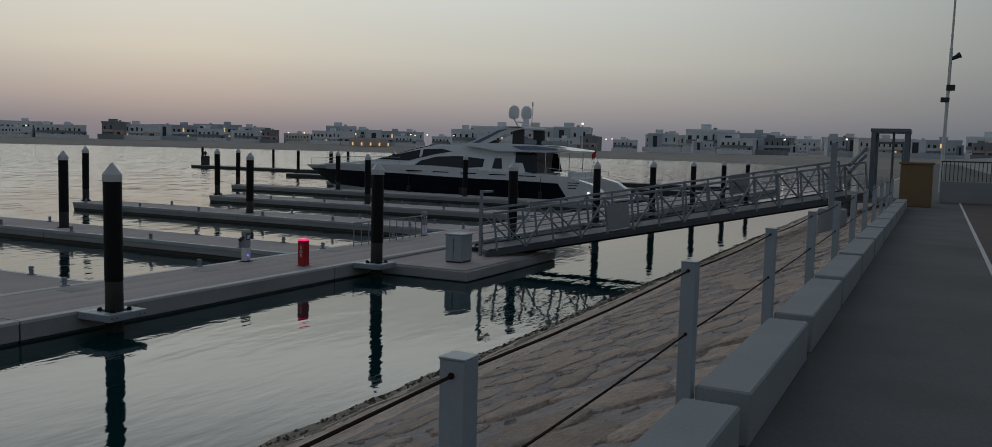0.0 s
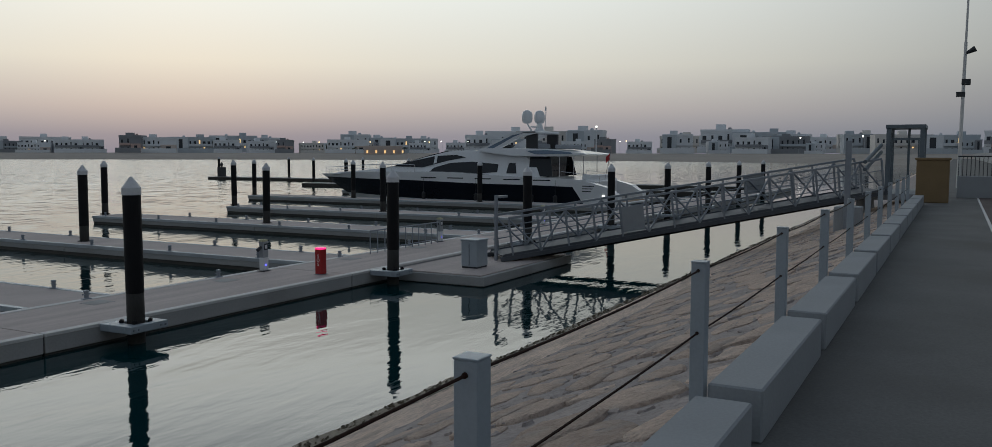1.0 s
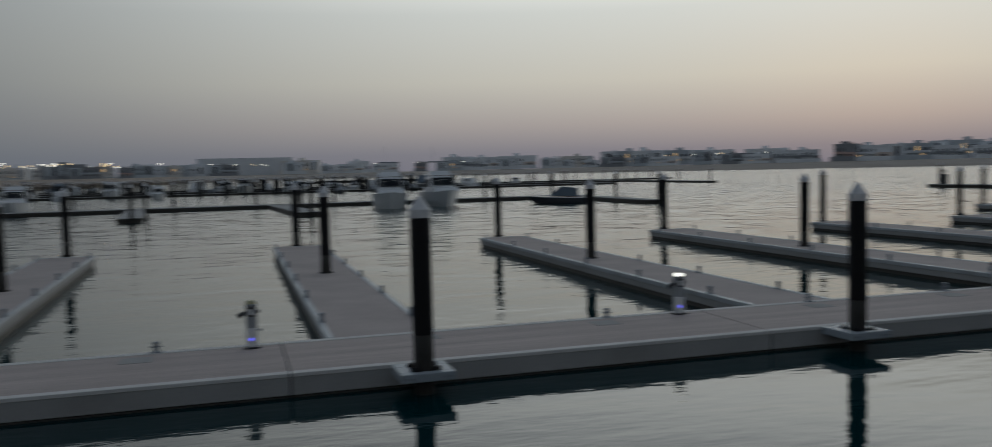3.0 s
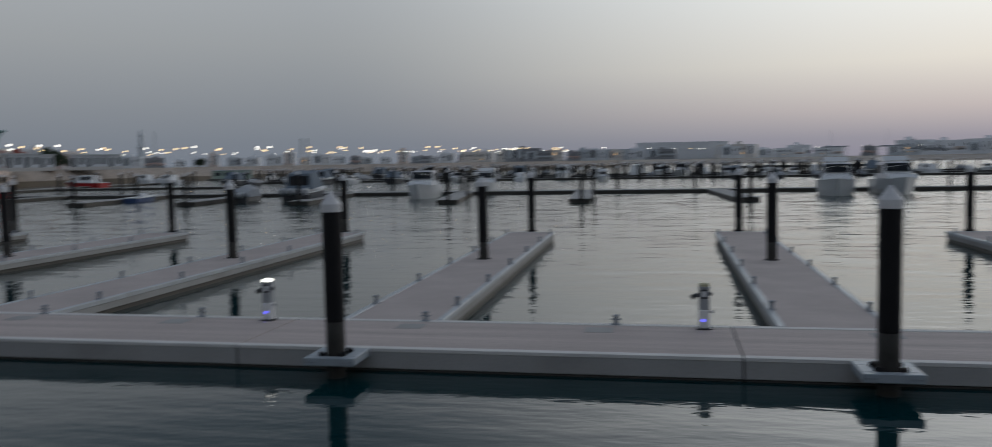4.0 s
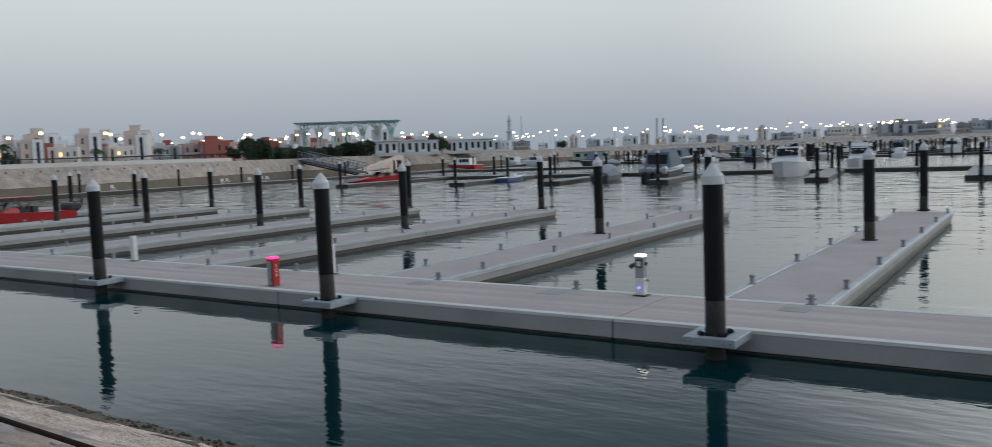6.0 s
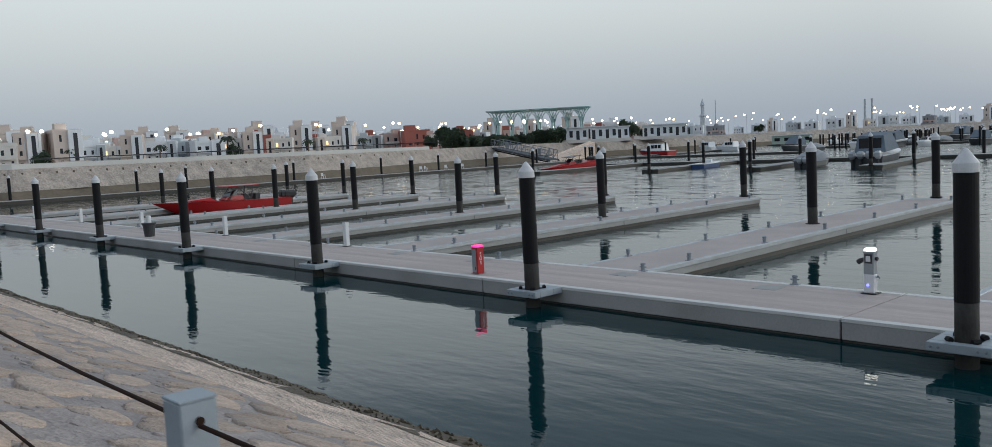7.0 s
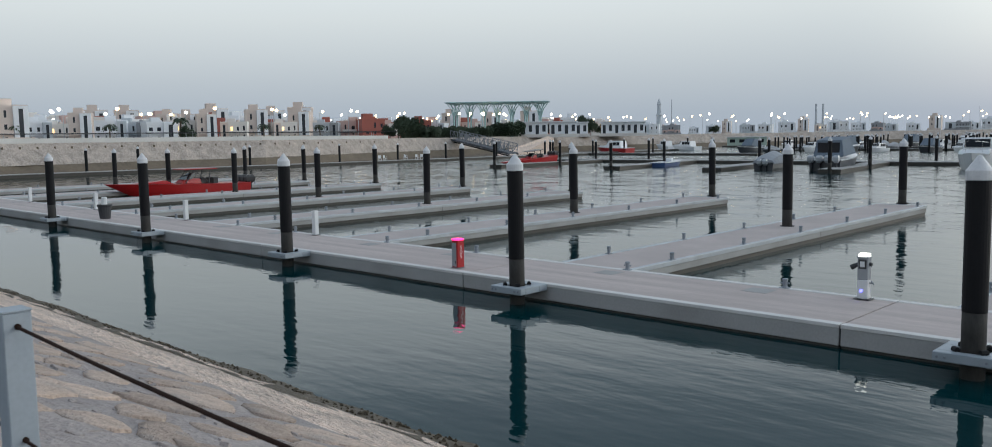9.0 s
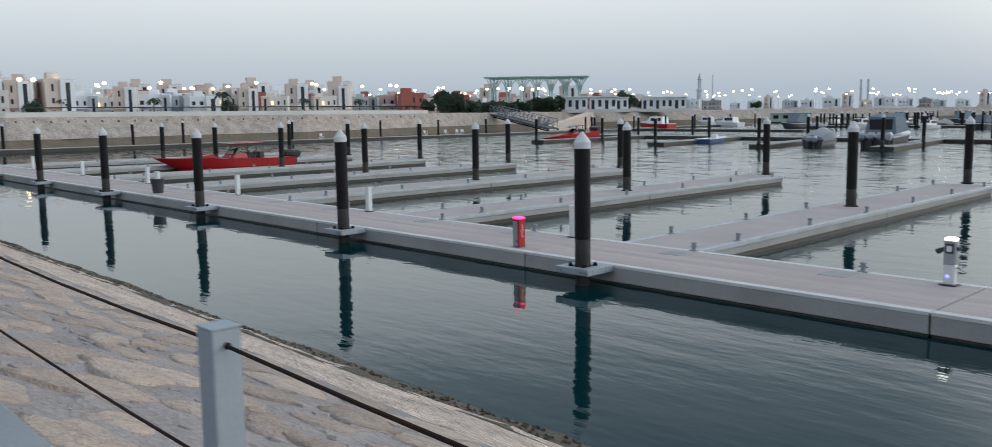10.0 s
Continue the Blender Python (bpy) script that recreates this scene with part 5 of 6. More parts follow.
# white parapet wall on the west shore
WHITEWALL = mat("white_rendered_wall", (0.62, 0.61, 0.59), 0.85, var=0.08, scale=0.4, fine=6, bump=0.1)
rows_o = []
for off, z in ((7.25, LAND_Z + 0.28), (7.25, LAND_Z + 0.95), (7.9, LAND_Z + 0.95), (7.9, LAND_Z - 0.4)):
    rows_o.append([polar(y, shore_dist(y) + off, z) for y in [100 - 0.8 * i for i in range(62)]])
bm = ring_sheet(bmesh.new(), rows_o + [rows_o[0]])
parapet = tagged(part("parapet_wall", bm, WHITEWALL), "long white rendered parapet wall on the revetment", "wall", kind="structure")

for i in range(52):
    yw = 98 - 0.9 * i
    o = part("drain_slot", boxes((-0.12, 0.12, -0.1, 0.3, -0.75, -0.2)), MUDBAND, parapet)
    o.matrix_basis = Matrix.Translation(polar(yw, shore_dist(yw) + 6.2, LAND_Z)) @ pose(0, 0, 0, 0, 0, yw)

# ---- houses ----
HOUSE_COL = [mat("house_render", c, 0.85, var=0.10, scale=0.3, fine=5, bump=0.1) for c in
             ((0.72, 0.74, 0.77), (0.64, 0.55, 0.50), (0.58, 0.42, 0.38), (0.50, 0.54, 0.58), (0.72, 0.69, 0.66), (0.36, 0.12, 0.095), (0.78, 0.80, 0.83), (0.28, 0.29, 0.31))]
WINGLASS = mat("dark_house_window", (0.03, 0.035, 0.045), 0.15, var=0.15, scale=1, fine=6, bump=0)
WARM = glow("warm_lit_window", (1.0, 0.62, 0.26), 1.3)


def house(seed, wall, trim, wide=1.0):
    """A flat-roofed town house with stepped storeys, parapets, tall windows, a balcony and a stair head."""
    r = random.Random(seed)
    w, d, st = r.uniform(6.5, 10.5) * wide, r.uniform(8, 11), r.choice((2, 2, 3))
    h = 3.3 * st
    ob = thing("villa", "flat-roofed " + ("three" if st == 3 else "two") + "-storey rendered villa with dark windows", "house", "villas round the harbour")
    part("wall", boxes((-w / 2, w / 2, -d / 2, d / 2, 0, h), bevel=0.05), wall, ob)
    part("parapet", boxes((-w / 2 - 0.1, w / 2 + 0.1, -d / 2 - 0.1, -d / 2 + 0.2, h, h + 0.9), (-w / 2 - 0.1, -w / 2 + 0.2, -d / 2 + 0.2, d / 2, h, h + 0.9), (w / 2 - 0.2, w / 2 + 0.1, -d / 2 + 0.2, d / 2, h, h + 0.9)), wall, ob)
    sx = r.uniform(-w * 0.25, w * 0.25)
    part("stair_head", boxes((sx - 1.5, sx + 1.5, -1, 2.5, h, h + r.uniform(2.0, 2.8)), bevel=0.04), wall, ob)
    bw = r.uniform(2.4, w * 0.5)
    bx0 = r.choice((-w / 2, w / 2 - bw))
    bh = h - r.choice((0, 3.3)) + 0.6
    part("bay", boxes((bx0, bx0 + bw, -d / 2 - 1.0, -d / 2 - 0.004, 0, bh), bevel=0.04), trim, ob, "projecting bay of another colour")
    part("bay_window", boxes((bx0 + bw * 0.35, bx0 + bw * 0.65, -d / 2 - 1.06, -d / 2 - 0.9, 0.8, bh - 0.8)), WINGLASS, ob, "tall stair window")
    x0, x1 = (bx0 + bw, w / 2) if bx0 < -w / 4 else (-w / 2, bx0)
    part("balcony", boxes((x0 + 0.2, x1 - 0.2, -d / 2 - 0.9, -d / 2 - 0.004, 3.1, 3.3), (x0 + 0.2, x1 - 0.2, -d / 2 - 0.9, -d / 2 - 0.8, 3.3, 4.2)), trim if r.random() < 0.5 else wall, ob)
    n = max(1, int((x1 - x0) // 2.1))
    for s in range(st):
        for i in range(n):
            x = x0 + (x1 - x0) * (i + 0.5) / n
            ww, hh = r.choice(((0.35, 1.5), (0.6, 1.4), (0.3, 1.9)))
            lit = r.random() < 0.06
            part("window", boxes((x - ww, x + ww, -d / 2 - 0.05, -d / 2 + 0.2, s * 3.3 + 0.8, s * 3.3 + 0.8 + hh)), WARM if lit else WINGLASS, ob)
    part("boundary_wall", boxes((-w / 2 - 0.6, w / 2 + 0.6, -d / 2 - 4.2, -d / 2 - 4.0, 0, 2.1)), wall, ob)
    part("roof_tank", lathe(bmesh.new(), [(0.6, h), (0.6, h + 1.5), (0.3, h + 1.7)], 10), trim, ob).location = (-sx * 0.8, 2.0, 0)
    return ob


kinds = [house(20 + i, HOUSE_COL[i], HOUSE_COL[(0, 6, 4, 7, 1, 5, 3, 2)[i]]) for i in range(8)]
kinds += [house(60 + i, HOUSE_COL[(0, 6, 3, 7, 4, 6)[i]], HOUSE_COL[(3, 7, 0, 3, 6, 1)[i]], 1.5 + 0.25 * i) for i in range(6)]
hr = random.Random(5)
used = [0] * 14


def put_house(yaw, dist, z, k=None, scale=1.0):
    k = hr.choice((0, 1, 1, 2, 2, 3, 4, 4, 5, 5, 6, 6, 7)) if k is None else k
    m = Matrix.Translation(polar(yaw, dist, z)) @ pose(0, 0, 0, 0, 0, yaw + hr.uniform(-14, 14)) @ Matrix.Scale(scale, 4)
    if not used[k]:
        kinds[k].matrix_basis = m
        used[k] = 1
        return
    c = copy_thing(kinds[k], pose(0, 0, 0))
    c.matrix_basis = m


# the town on the west shore, three rows deep
y = 82.0
while y > 51:
    put_house(y, shore_dist(y) + 128 + hr.uniform(-14, 10), LAND_Z, scale=hr.uniform(0.72, 0.95))
    y -= hr.uniform(1.05, 1.75)
y = 82.0
while y > 36:
    put_house(y, shore_dist(y) + 175 + hr.uniform(-15, 15), LAND_Z, scale=hr.uniform(0.85, 1.15))
    y -= hr.uniform(0.9, 1.5)
y = 81.3
while y > 38:
    put_house(y, shore_dist(y) + 245 + hr.uniform(-25, 25), LAND_Z, scale=hr.uniform(1.1, 1.5))
    y -= hr.uniform(1.2, 2.2)
y = 38.0
while y > -6:
    put_house(y, shore_dist(y) + 260 + hr.uniform(-40, 120), LAND_Z, k=hr.choice((0, 1, 4, 7, 3, 6, 8, 11, 12)), scale=hr.uniform(0.7, 1.1) + (0.4 if y < 12 else 0))
    y -= hr.uniform(0.7, 1.3)
# villas across the water
y = -4.0
while y > -97:
    d = shore_dist(y)
    big = 1.25 if y < -80 else 1.65 if y < -36 else 1.35
    put_house(y, d + 105 + hr.uniform(-10, 25), 4.6, k=hr.choice((8, 9, 10, 11, 12, 13, 3, 7)), scale=big * hr.uniform(0.65, 1.15))
    if hr.random() < 0.6:
        put_house(y - 0.5, d + 165, 5.0, k=hr.choice((8, 9, 10, 12, 13)), scale=big * hr.uniform(0.95, 1.45))
    y -= hr.uniform(1.0, 2.6)

# long hall on the north shore
hall = thing("long_hall", "long pale flat-roofed hall on the north shore", "hall", at=polar(-1.0, 900, 4.6), turn=0)
part("wall", boxes((-45, 45, -15, 15, 0, 17), bevel=0.1), HOUSE_COL[0], hall)
part("lower_wing", boxes((-95, -45.1, -14, 14, 0, 11), bevel=0.1), HOUSE_COL[3], hall)

# ---- tree-like steel canopy ----
TEALSTEEL = mat("pale_green_steel", (0.36, 0.53, 0.54), 0.5, 0.2, var=0.1, scale=0.5, fine=6)
cano = thing("steel_canopy", "pale green steel canopy on branching tree-like columns", "canopy", at=polar(44.0, 352, LAND_Z), turn=44)
for i in range(7):
    x = -17.1 + 5.7 * i
    col = part("column", tubes(((x, -3, 0), (x, -3, 10.2), 0.42, 0.32), ((x + 1.0, 3, 0), (x + 1.0, 3, 10.2), 0.42, 0.32), seg=7), TEALSTEEL, cano)
    for cx, cy in ((x, -3), (x + 1.0, 3)):
        for a in range(8):
            ca, sa = math.cos(a * math.pi / 4 + 0.39), math.sin(a * math.pi / 4 + 0.39)
            br = tubes(((cx + 0.2 * ca, cy + 0.2 * sa, 8.6), (cx + 1.1 * ca, cy + 1.1 * sa, 11.6), 0.17), ((cx + 1.1 * ca, cy + 1.1 * sa, 11.6), (cx + 3.1 * ca, cy + 3.1 * sa, 14.1), 0.15), seg=5)
            part("branch", br, TEALSTEEL, col)
        rim = bmesh.new()
        for (ax, ay), (bx_, by_) in (((-3.3, -3), (3.3, -3)), ((3.3, -3), (3.3, 3)), ((3.3, 3), (-3.3, 3)), ((-3.3, 3), (-3.3, -3))):
            tube(rim, (cx + ax, cy + ay, 14.25), (cx + bx_, cy + by_, 14.25), 0.22, seg=5)
        part("rim", rim, TEALSTEEL, col)
        part("roof_panel", loft(bmesh.new(), [[(cx + q * sx, cy + q * sy * 0.92, z) for sx, sy in ((-1, -1), (1, -1), (1, 1), (-1, 1))] for q, z in ((1.4, 13.5), (3.2, 14.3), (3.2, 14.42))]), TEALSTEEL, col)

# ---- single-storey white lodges, minaret, towers ----
def lodge(x_w):
    ob = thing("white_lodge", "low white single-storey lodge with dark openings", "building", "white lodges on the shore")
    part("plinth", boxes((-x_w / 2 - 0.6, x_w / 2 + 0.6, -3.6, 3, 0, 0.9)), HOUSE_COL[4], ob)
    part("wall", boxes((-x_w / 2, x_w / 2, -3, 3, 0.9, 4.1), bevel=0.04), HOUSE_COL[6], ob)
    part("roof", boxes((-x_w / 2 - 0.4, x_w / 2 + 0.4, -3.5, 3.3, 4.1, 4.4), bevel=0.03), HOUSE_COL[0], ob)
    for i in range(4):
        x = -x_w / 2 + x_w * (i + 0.5) / 4
        part("opening", boxes((x - 0.45, x + 0.45, -3.06, -2.8, 1.6 if i % 2 else 0.9, 3.4)), WINGLASS, ob)
    return ob


lg = lodge(7.5)
lg.matrix_basis = Matrix.Translation(polar(41.6, 244, LAND_Z)) @ pose(0, 0, 0, 0, 0, 40)
for yw, dd_ in ((39.7, 246), (38.9, 262), (36.4, 268), (35.2, 270)):
    copy_thing(lg, Matrix.Translation(polar(yw, dd_, LAND_Z)) @ pose(0, 0, 0, 0, 0, yw))
tower = thing("minaret", "slender pale minaret over the town", "minaret", at=polar(33.4, 640, LAND_Z))
part("shaft", lathe(bmesh.new(), [(2.0, 0), (1.7, 14), (2.4, 14.4), (2.4, 15.2), (1.4, 15.4), (1.2, 22), (1.6, 22.5), (0.1, 27)], 12), HOUSE_COL[3], tower)
mst = thing("lattice_mast", "tall thin communications mast over the town", "mast", at=polar(32.6, 600, LAND_Z))
part("mast", tubes(((0, 0, 0), (0, 0, 24), 0.5, 0.25), seg=6), HOUSE_COL[3], mst)
for yw in (23.8, 23.4):
    ch = thing("chimney_stack", "tall slim chimney stack in the distance", "chimney", "distant chimney stacks", at=polar(yw, 900, LAND_Z))
    part("shaft", lathe(bmesh.new(), [(1.3, 0), (0.9, 27), (1.1, 27.2), (1.1, 28)], 10), HOUSE_COL[3], ch)
scm = thing("lit_mast", "slim lamp mast with a lit head across the water", "lamp mast", at=polar(-68.6, 560, 4.0))
part("pole", tubes(((0, 0, 0), (0, 0, 17), 0.5, 0.35), seg=6), HOUSE_COL[0], scm)
part("head", lathe(bmesh.new(), [(0.4, 17), (0.8, 17.4), (0.8, 18), (0.2, 18.3)], 8), LAMPWHITE, scm)

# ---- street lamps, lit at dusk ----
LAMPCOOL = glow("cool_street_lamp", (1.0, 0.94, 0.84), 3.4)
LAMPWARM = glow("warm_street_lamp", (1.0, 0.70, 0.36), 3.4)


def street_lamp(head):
    ob = thing("street_lamp", "lit street lamp on a thin grey pole in the town, head enlarged for bloom", "street lamp", "street lamps")
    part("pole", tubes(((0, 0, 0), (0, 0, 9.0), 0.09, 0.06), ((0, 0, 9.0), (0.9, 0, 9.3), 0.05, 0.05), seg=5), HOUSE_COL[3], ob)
    # head made oversized so that its shape takes in the lamp's bloom
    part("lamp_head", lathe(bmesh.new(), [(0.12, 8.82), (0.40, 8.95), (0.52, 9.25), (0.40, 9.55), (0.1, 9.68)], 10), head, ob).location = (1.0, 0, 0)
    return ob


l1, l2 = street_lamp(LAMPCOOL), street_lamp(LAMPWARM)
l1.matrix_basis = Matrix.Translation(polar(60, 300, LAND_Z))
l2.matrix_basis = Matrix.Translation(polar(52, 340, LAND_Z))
lr = random.Random(9)
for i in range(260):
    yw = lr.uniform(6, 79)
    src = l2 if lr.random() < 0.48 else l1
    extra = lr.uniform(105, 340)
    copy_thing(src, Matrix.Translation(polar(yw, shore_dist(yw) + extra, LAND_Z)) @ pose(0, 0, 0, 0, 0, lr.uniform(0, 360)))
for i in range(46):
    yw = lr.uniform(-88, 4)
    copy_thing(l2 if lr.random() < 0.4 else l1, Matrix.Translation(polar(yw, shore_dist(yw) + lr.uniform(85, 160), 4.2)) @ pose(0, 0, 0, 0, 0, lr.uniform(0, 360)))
# lit house front across the water
sh = thing("lit_terrace", "low terrace house front lit by warm lamps", "house", at=polar(-54.6, 640, 4.0), turn=-54)
part("wall", boxes((-14, 14, -3, 3, 0, 6), bevel=0.05), HOUSE_COL[1], sh)
for i in range(9):
    part("column", boxes((-13 + 3.2 * i, -12.2 + 3.2 * i, -4.2, -3.4, 0, 5.2)), HOUSE_COL[1], sh)
    if i % 2 == 0:
        part("lamp", boxes((-12.0 + 3.2 * i, -11.0 + 3.2 * i, -3.3, -3.05, 0.6, 2.6)), WARM, sh)



def parking_shelter():
    ob = thing("parking_shelter", "long low dark parking shelter roof on thin posts", "shelter", "parking shelters")
    part("roof", boxes((-13, 13, -2.6, 2.6, 2.3, 2.45), bevel=0.03), DARKPL, ob)
    for i in range(6):
        part("post", boxes((-12.4 + 4.96 * i, -12.25 + 4.96 * i, 2.2, 2.35, 0, 2.3)), HOUSE_COL[3], ob)
    return ob


ps = parking_shelter()
ps.matrix_basis = Matrix.Translation(polar(67.0, shore_dist(67.0) + 78, LAND_Z)) @ pose(0, 0, 0, 0, 0, 67)
for yw in (51.5, 55.0, 58.6, 62.6, 71.5):
    copy_thing(ps, Matrix.Translation(polar(yw, shore_dist(yw) + 78, LAND_Z)) @ pose(0, 0, 0, 0, 0, yw + 8))

# ---- planting ----
LEAF = mat("dark_green_leaves", (0.042, 0.064, 0.036), 0.7, var=0.4, scale=0.8, fine=5, bump=0.0)
BARK = mat("grey_brown_bark", (0.16, 0.125, 0.095), 0.9, var=0.25, scale=2, fine=12, bump=0.4)


def leafy(name, label, cat, radius, height, leaves, seed, trunk_h=0.6, group=""):
    ob = thing(name, label, cat, group)
    r = random.Random(seed)
    part("trunk", tubes(((0, 0, 0), (0.1, 0, trunk_h + height * 0.4), 0.16, 0.07), ((0.1, 0, trunk_h), (0.9, 0.3, trunk_h + height * 0.5), 0.08, 0.03), ((0.1, 0, trunk_h), (-0.8, -0.3, trunk_h + height * 0.5), 0.08, 0.03), seg=6), BARK, ob)
    bm = bmesh.new()
    blobs = [(r.uniform(-radius, radius) * 0.7, r.uniform(-radius, radius) * 0.6, trunk_h + height * r.uniform(0.25, 0.8), r.uniform(0.35, 0.6) * min(radius, height)) for _ in range(9)]
    for i in range(leaves):
        bx_, by_, bz_, br_ = blobs[i % 9]
        v = Vector((r.gauss(0, 1), r.gauss(0, 1), r.gauss(0, 1))).normalized() * br_ * r.uniform(0.6, 1.1)
        c = Vector((bx_, by_, bz_)) + v
        if c.z < 0.1:
            continue
        t = Vector((r.gauss(0, 1), r.gauss(0, 1), r.gauss(0, 1))).normalized()
        u = t.orthogonal().normalized()
        s = r.uniform(0.2, 0.48)
        bm.faces.new([bm.verts.new(c + t * s), bm.verts.new(c + u * s * 0.5), bm.verts.new(c - t * s), bm.verts.new(c - u * s * 0.5)])
    part("crown", bm, LEAF, ob)
    return ob


bush = leafy("hedge_shrub", "dense dark green shrub of the hedge on the shore", "shrub", 3.2, 4.2, 3000, 3, group="hedge on the shore")
bush.matrix_basis = Matrix.Translation(polar(49.8, shore_dist(49.8) + 14, LAND_Z))
for i in range(15):
    yw = 49.6 - i * 0.48
    copy_thing(bush, Matrix.Translation(polar(yw, shore_dist(yw) + 13 + lr.uniform(-2, 3), LAND_Z - 0.4 * lr.random())) @ pose(0, 0, 0, 0, 0, lr.uniform(0, 360)) @ Matrix.Scale(lr.uniform(0.56, 0.68) + (0.2 if i > 11 else 0), 4))
tree = leafy("tree", "dark round-crowned tree behind the lodges", "tree", 3.6, 5.0, 2200, 8, 1.8, "trees behind the shore")
tree.matrix_basis = Matrix.Translation(polar(38.0, 300, LAND_Z))
for yw, d in ((37.2, 305), (51.0, 262), (63.5, 240), (74.5, 225), (30, 420)):
    copy_thing(tree, Matrix.Translation(polar(yw, d, LAND_Z)) @ pose(0, 0, 0, 0, 0, yw * 7) @ Matrix.Scale(0.62, 4))


def palm():
    ob = thing("palm_tree", "date palm with drooping fronds behind the parapet", "palm", "palms in the town")
    part("trunk", tubes(((0, 0, 0), (0.15, 0, 3), 0.28, 0.22), ((0.15, 0, 3), (0.2, 0.1, 6), 0.22, 0.2), seg=7), BARK, ob)
    bm = bmesh.new()
    r = random.Random(2)
    for i in range(26):
        a, lift = i * 2.4, r.uniform(0.1, 1.0)
        pts = [Vector((0.2 + math.cos(a) * q * 2.6, 0.1 + math.sin(a) * q * 2.6, 6 + lift * q * 2.2 - 2.2 * q * q)) for q in (0, 0.25, 0.5, 0.75, 1.0)]
        side = Vector((-math.sin(a), math.cos(a), 0)) * 0.28
        for p, q in zip(pts, pts[1:]):
            bm.faces.new([bm.verts.new(v) for v in (p - side, p + side, q + side * 0.7, q - side * 0.7)])
    part("fronds", bm, LEAF, ob)
    return ob


pm = palm()
pm.matrix_basis = Matrix.Translation(polar(64.0, 240, LAND_Z))
for yw, d in ((59.0, 250), (50.5, 245), (68, 235), (73, 238), (55.5, 270), (-53.5, 660), (-52.8, 655), (-56, 660)):
    copy_thing(pm, Matrix.Translation(polar(yw, d, LAND_Z)) @ pose(0, 0, 0, 0, 0, yw * 5) @ Matrix.Scale(0.75, 4))

# ---- gangway and slip on the west shore ----
g2 = copy_thing(gang, pose(0, 0, 0))
a2, b2 = Vector(polar(43.0, 192, 0.65)), Vector(polar(46.9, shore_dist(46.9) + 7, LAND_Z - 0.05))
dd = b2 - a2
g2.matrix_basis = Matrix.Translation(a2) @ dd.to_track_quat("X", "Z").to_matrix().to_4x4() @ Matrix.Scale(dd.length / glen, 4)
slip = thing("slipway", "smooth tan concrete slipway running down the revetment", "slipway")
p0, p1 = polar(44.2, 204, 0.3), polar(40.7, 236, LAND_Z + 0.35)
q0, q1 = polar(43.0, 202, -0.35), polar(40.3, 238, LAND_Z - 0.1)
bm = bmesh.new()
top = [bm.verts.new(v) for v in (p0, p1, q1, q0)]
low = [bm.verts.new((v[0], v[1], -0.6)) for v in (p0, p1, q1, q0)]
bm.faces.new(top)
for i in range(4):
    bm.faces.new((top[i], low[i], low[(i + 1) % 4], top[(i + 1) % 4]))
bmesh.ops.recalc_face_normals(bm, faces=bm.faces)
part("ramp", bm, ROUGHBAND, slip)

# ---- flagstones of the slope, pressed into the mortar ----
def stone_mesh(rs, rx, ry):
    """An irregular flat stone with a slightly domed, chipped face."""
    k = 13
    bm = bmesh.new()
    outer, inner, low = [], [], []
    ph = [rs.uniform(0, 6.28) for _ in range(4)]
    for i in range(k):
        a = 2 * math.pi * (i + rs.uniform(-0.25, 0.25)) / k
        q = 0.95 + 0.10 * math.sin(2 * a + ph[0]) + 0.10 * math.sin(3 * a + ph[1]) + 0.06 * math.sin(5 * a + ph[2]) + rs.uniform(-0.05, 0.05)
        c, s = math.copysign(abs(math.cos(a)) ** 0.75, math.cos(a)), math.copysign(abs(math.sin(a)) ** 0.75, math.sin(a))
        x, y = rx * q * c, ry * q * s
        low.append(bm.verts.new((x * 1.03, y * 1.05, -0.03)))
        outer.append(bm.verts.new((x, y, rs.uniform(0.004, 0.026))))
        inner.append(bm.verts.new((x * rs.uniform(0.7, 0.86), y * rs.uniform(0.68, 0.84), rs.uniform(0.016, 0.038))))
    mid = bm.verts.new((0, 0, rs.uniform(0.02, 0.045)))
    for i in range(k):
        j = (i + 1) % k
        bm.faces.new((low[i], low[j], outer[j], outer[i]))
        bm.faces.new((outer[i], outer[j], inner[j], inner[i]))
        bm.faces.new((inner[i], inner[j], mid))
    for f in bm.faces:
        f.smooth = len(f.verts) == 3 or f.verts[0] not in low
    me = bpy.data.meshes.new("flagstone")
    bm.to_mesh(me)
    bm.free()
    me.materials.append(STONE)
    return me


rs = random.Random(17)
STONES = [stone_mesh(rs, rs.uniform(0.26, 0.62), rs.uniform(0.22, 0.40)) for _ in range(26)]
SLOPE_ANG = math.degrees(math.atan(2.32 / 6.55))
near, far_v, far_f = 0, [], []
y = 1.62
row = 0
while y < 5.75:
    x = -30 + rs.uniform(0, 0.8)
    while x < 46:
        me = rs.choice(STONES)
        sc = rs.uniform(0.85, 1.15)
        yy = y + rs.uniform(-0.16, 0.16)
        m = pose(x, yy, slope_z(yy) + rs.uniform(-0.012, 0.008), -SLOPE_ANG, 0, 0) @ pose(0, 0, 0, 0, 0, rs.uniform(-32, 32) + rs.choice((0, 180))) @ Matrix.Scale(sc, 4)
        close = (-13.5 < x < -3.2 and y < 6.3) or (4.5 < x < 11.5 and y < 5)
        if close and near < 300:
            ob = new("flagstone", me)
            ob.matrix_basis = m
            ob.parent = slope
            near += 1
        else:
            base = len(far_v)
            far_v += [tuple(m @ v.co) for v in me.vertices]
            far_f += [tuple(base + i for i in p.vertices) for p in me.polygons]
        x += (1.08 + rs.uniform(-0.15, 0.40)) * sc
    y += 0.64
    row += 1
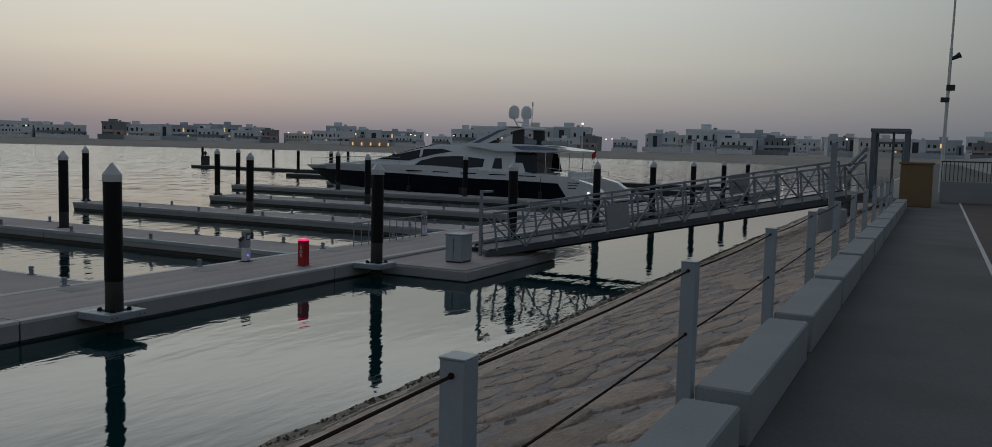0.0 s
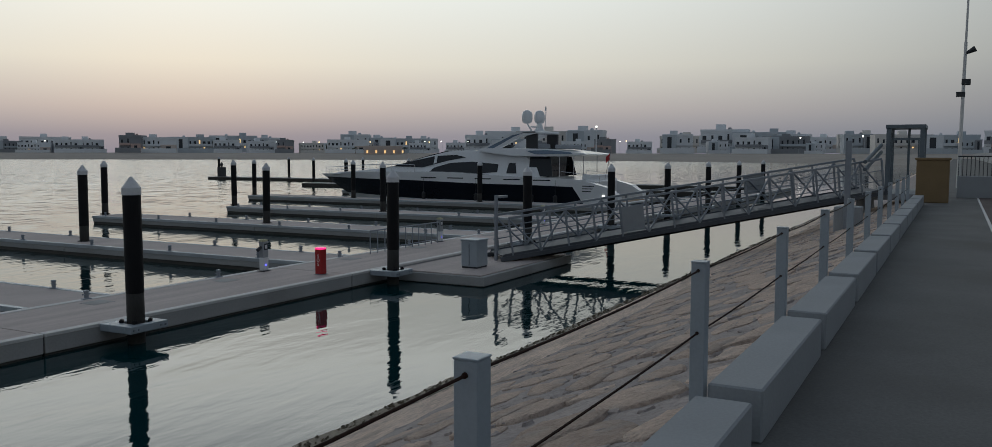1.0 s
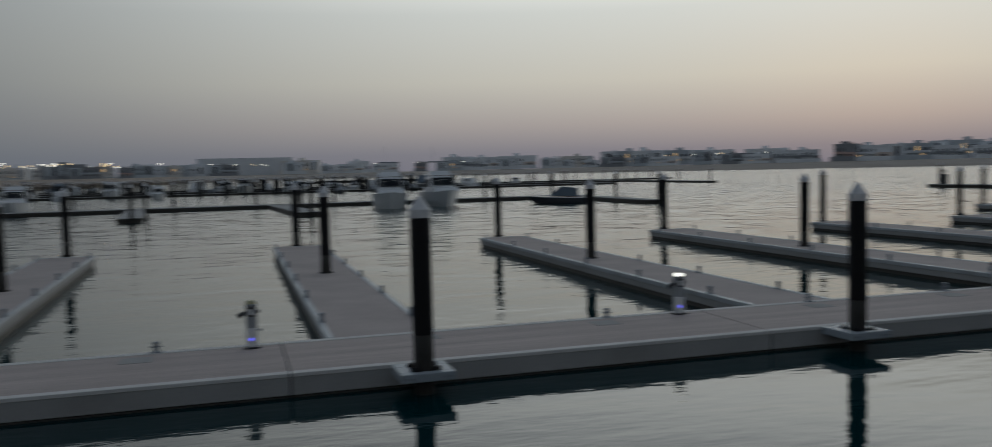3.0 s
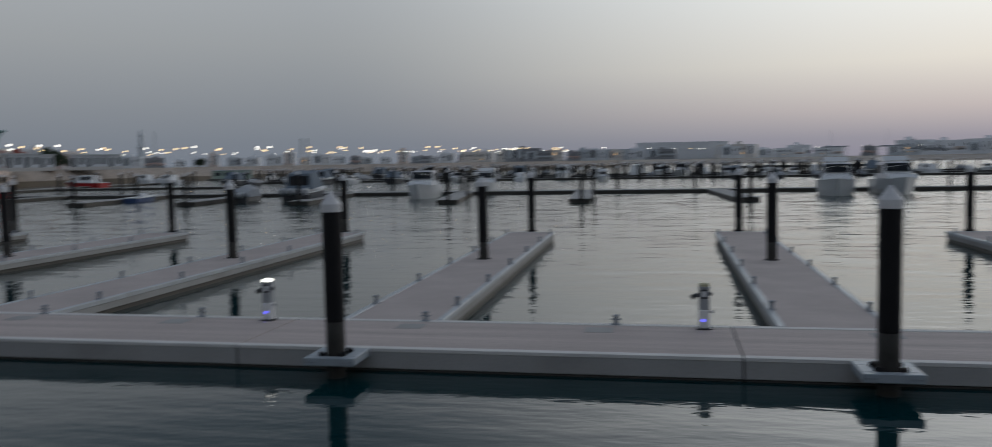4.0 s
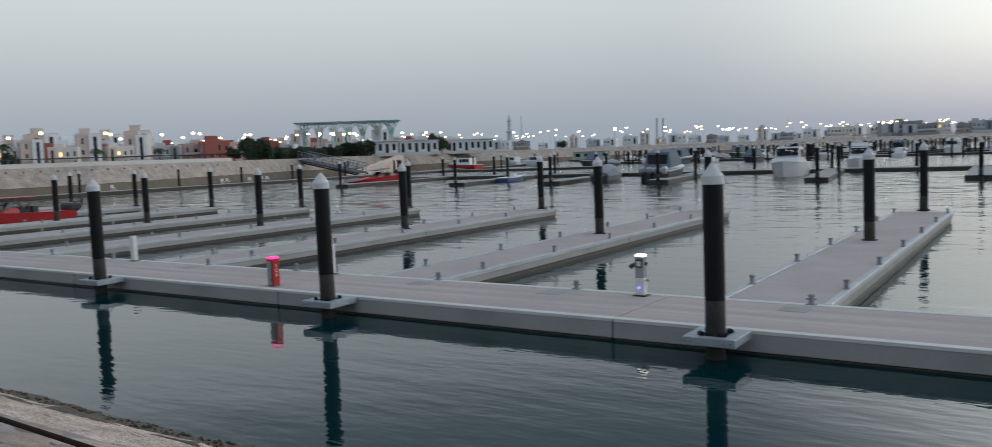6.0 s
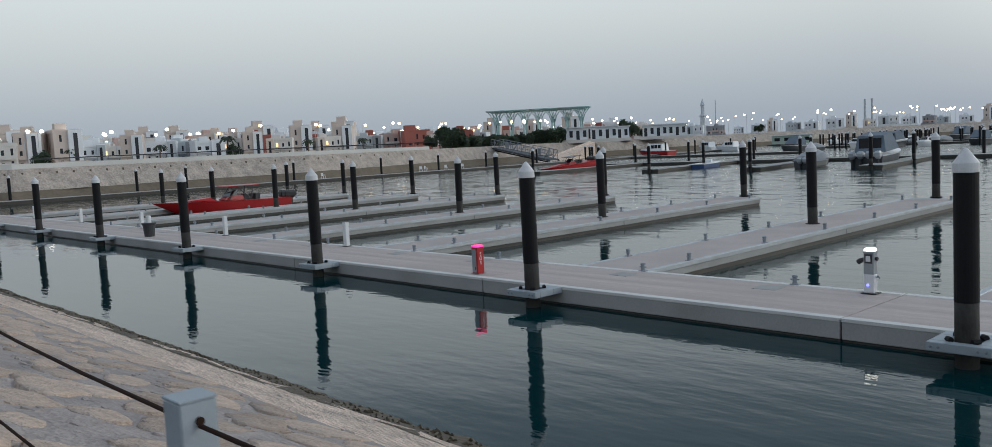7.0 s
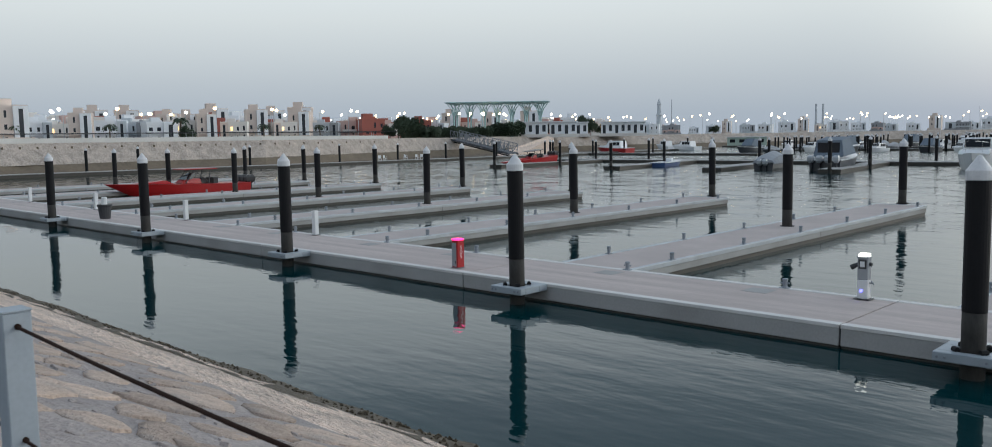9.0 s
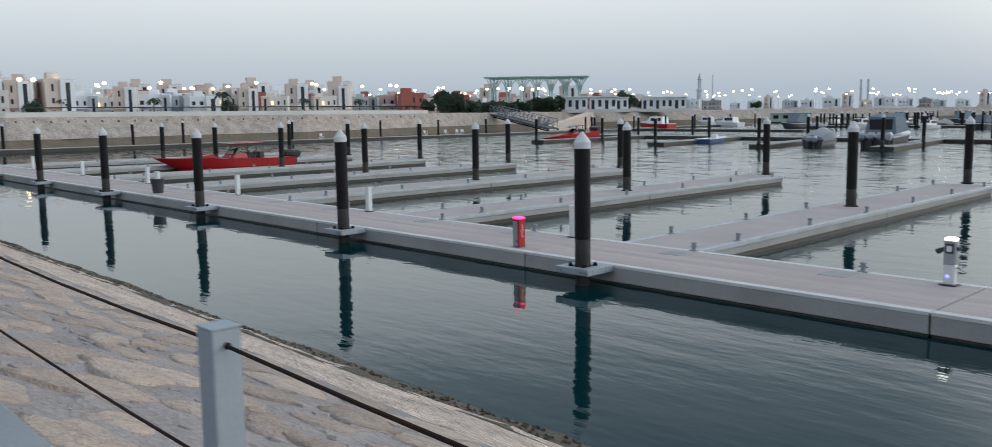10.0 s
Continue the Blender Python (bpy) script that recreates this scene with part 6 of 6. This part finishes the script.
CHIP0 = len(far_f)
for i in range(1300):                       # chips and rubble between the flagstones
    x, yy = rs.uniform(-14, 32), rs.uniform(1.5, 5.9)
    s = rs.uniform(0.035, 0.12)
    m = pose(x, yy, slope_z(yy) + 0.012, -SLOPE_ANG, 0, 0) @ pose(0, 0, 0, 0, 0, rs.uniform(0, 360))
    base = len(far_v)
    ring = [(math.cos(q * 1.257) * s * rs.uniform(0.8, 1.7), math.sin(q * 1.257) * s * rs.uniform(0.6, 1.0)) for q in range(5)]
    far_v += [tuple(m @ Vector((a, b, -0.03))) for a, b in ring] + [tuple(m @ Vector((a * 0.8, b * 0.8, rs.uniform(-0.008, 0.016)))) for a, b in ring]
    far_f += [(base + q, base + (q + 1) % 5, base + 5 + (q + 1) % 5, base + 5 + q) for q in range(5)] + [tuple(base + 5 + q for q in range(5))]
me = bpy.data.meshes.new("slope_stonework")
me.from_pydata(far_v, [], far_f)
me.materials.append(STONE)
me.materials.append(MORTAR)
me.polygons.foreach_set("material_index", [int(i >= CHIP0) for i in range(len(far_f))])
ob = new("slope_stonework", me)
ob.parent = slope
tagged(ob, "beige flagstones bedded in mortar", kind="stuff")

# small stones and weed along the wet edge
wv, wf = [], []
for i in range(2600):
    x = rs.uniform(-45, 50)
    yy = rs.uniform(7.35, 7.85)
    s = rs.uniform(0.014, 0.045)
    c = Vector((x, yy, slope_z(yy) + 0.035 + 0.07 * noise.noise((x * 0.8, yy * 1.7, 3.0))))
    base = len(wv)
    wv += [tuple(c + Vector(v) * s * rs.uniform(0.7, 1.3)) for v in ((1, 0, 0), (-0.5, 0.9, 0), (-0.5, -0.9, 0), (0.1, 0, 0.8), (0, 0.1, -0.8))]
    wf += [(base + a, base + b, base + d) for a, b, d in ((0, 1, 3), (1, 2, 3), (2, 0, 3), (1, 0, 4), (2, 1, 4), (0, 2, 4))]
me = bpy.data.meshes.new("edge_rubble")
me.from_pydata(wv, [], wf)
me.materials.append(ALGAE)
tagged(new("edge_rubble", me), "small dark weedy stones along the waterline", "rubble", kind="stuff")
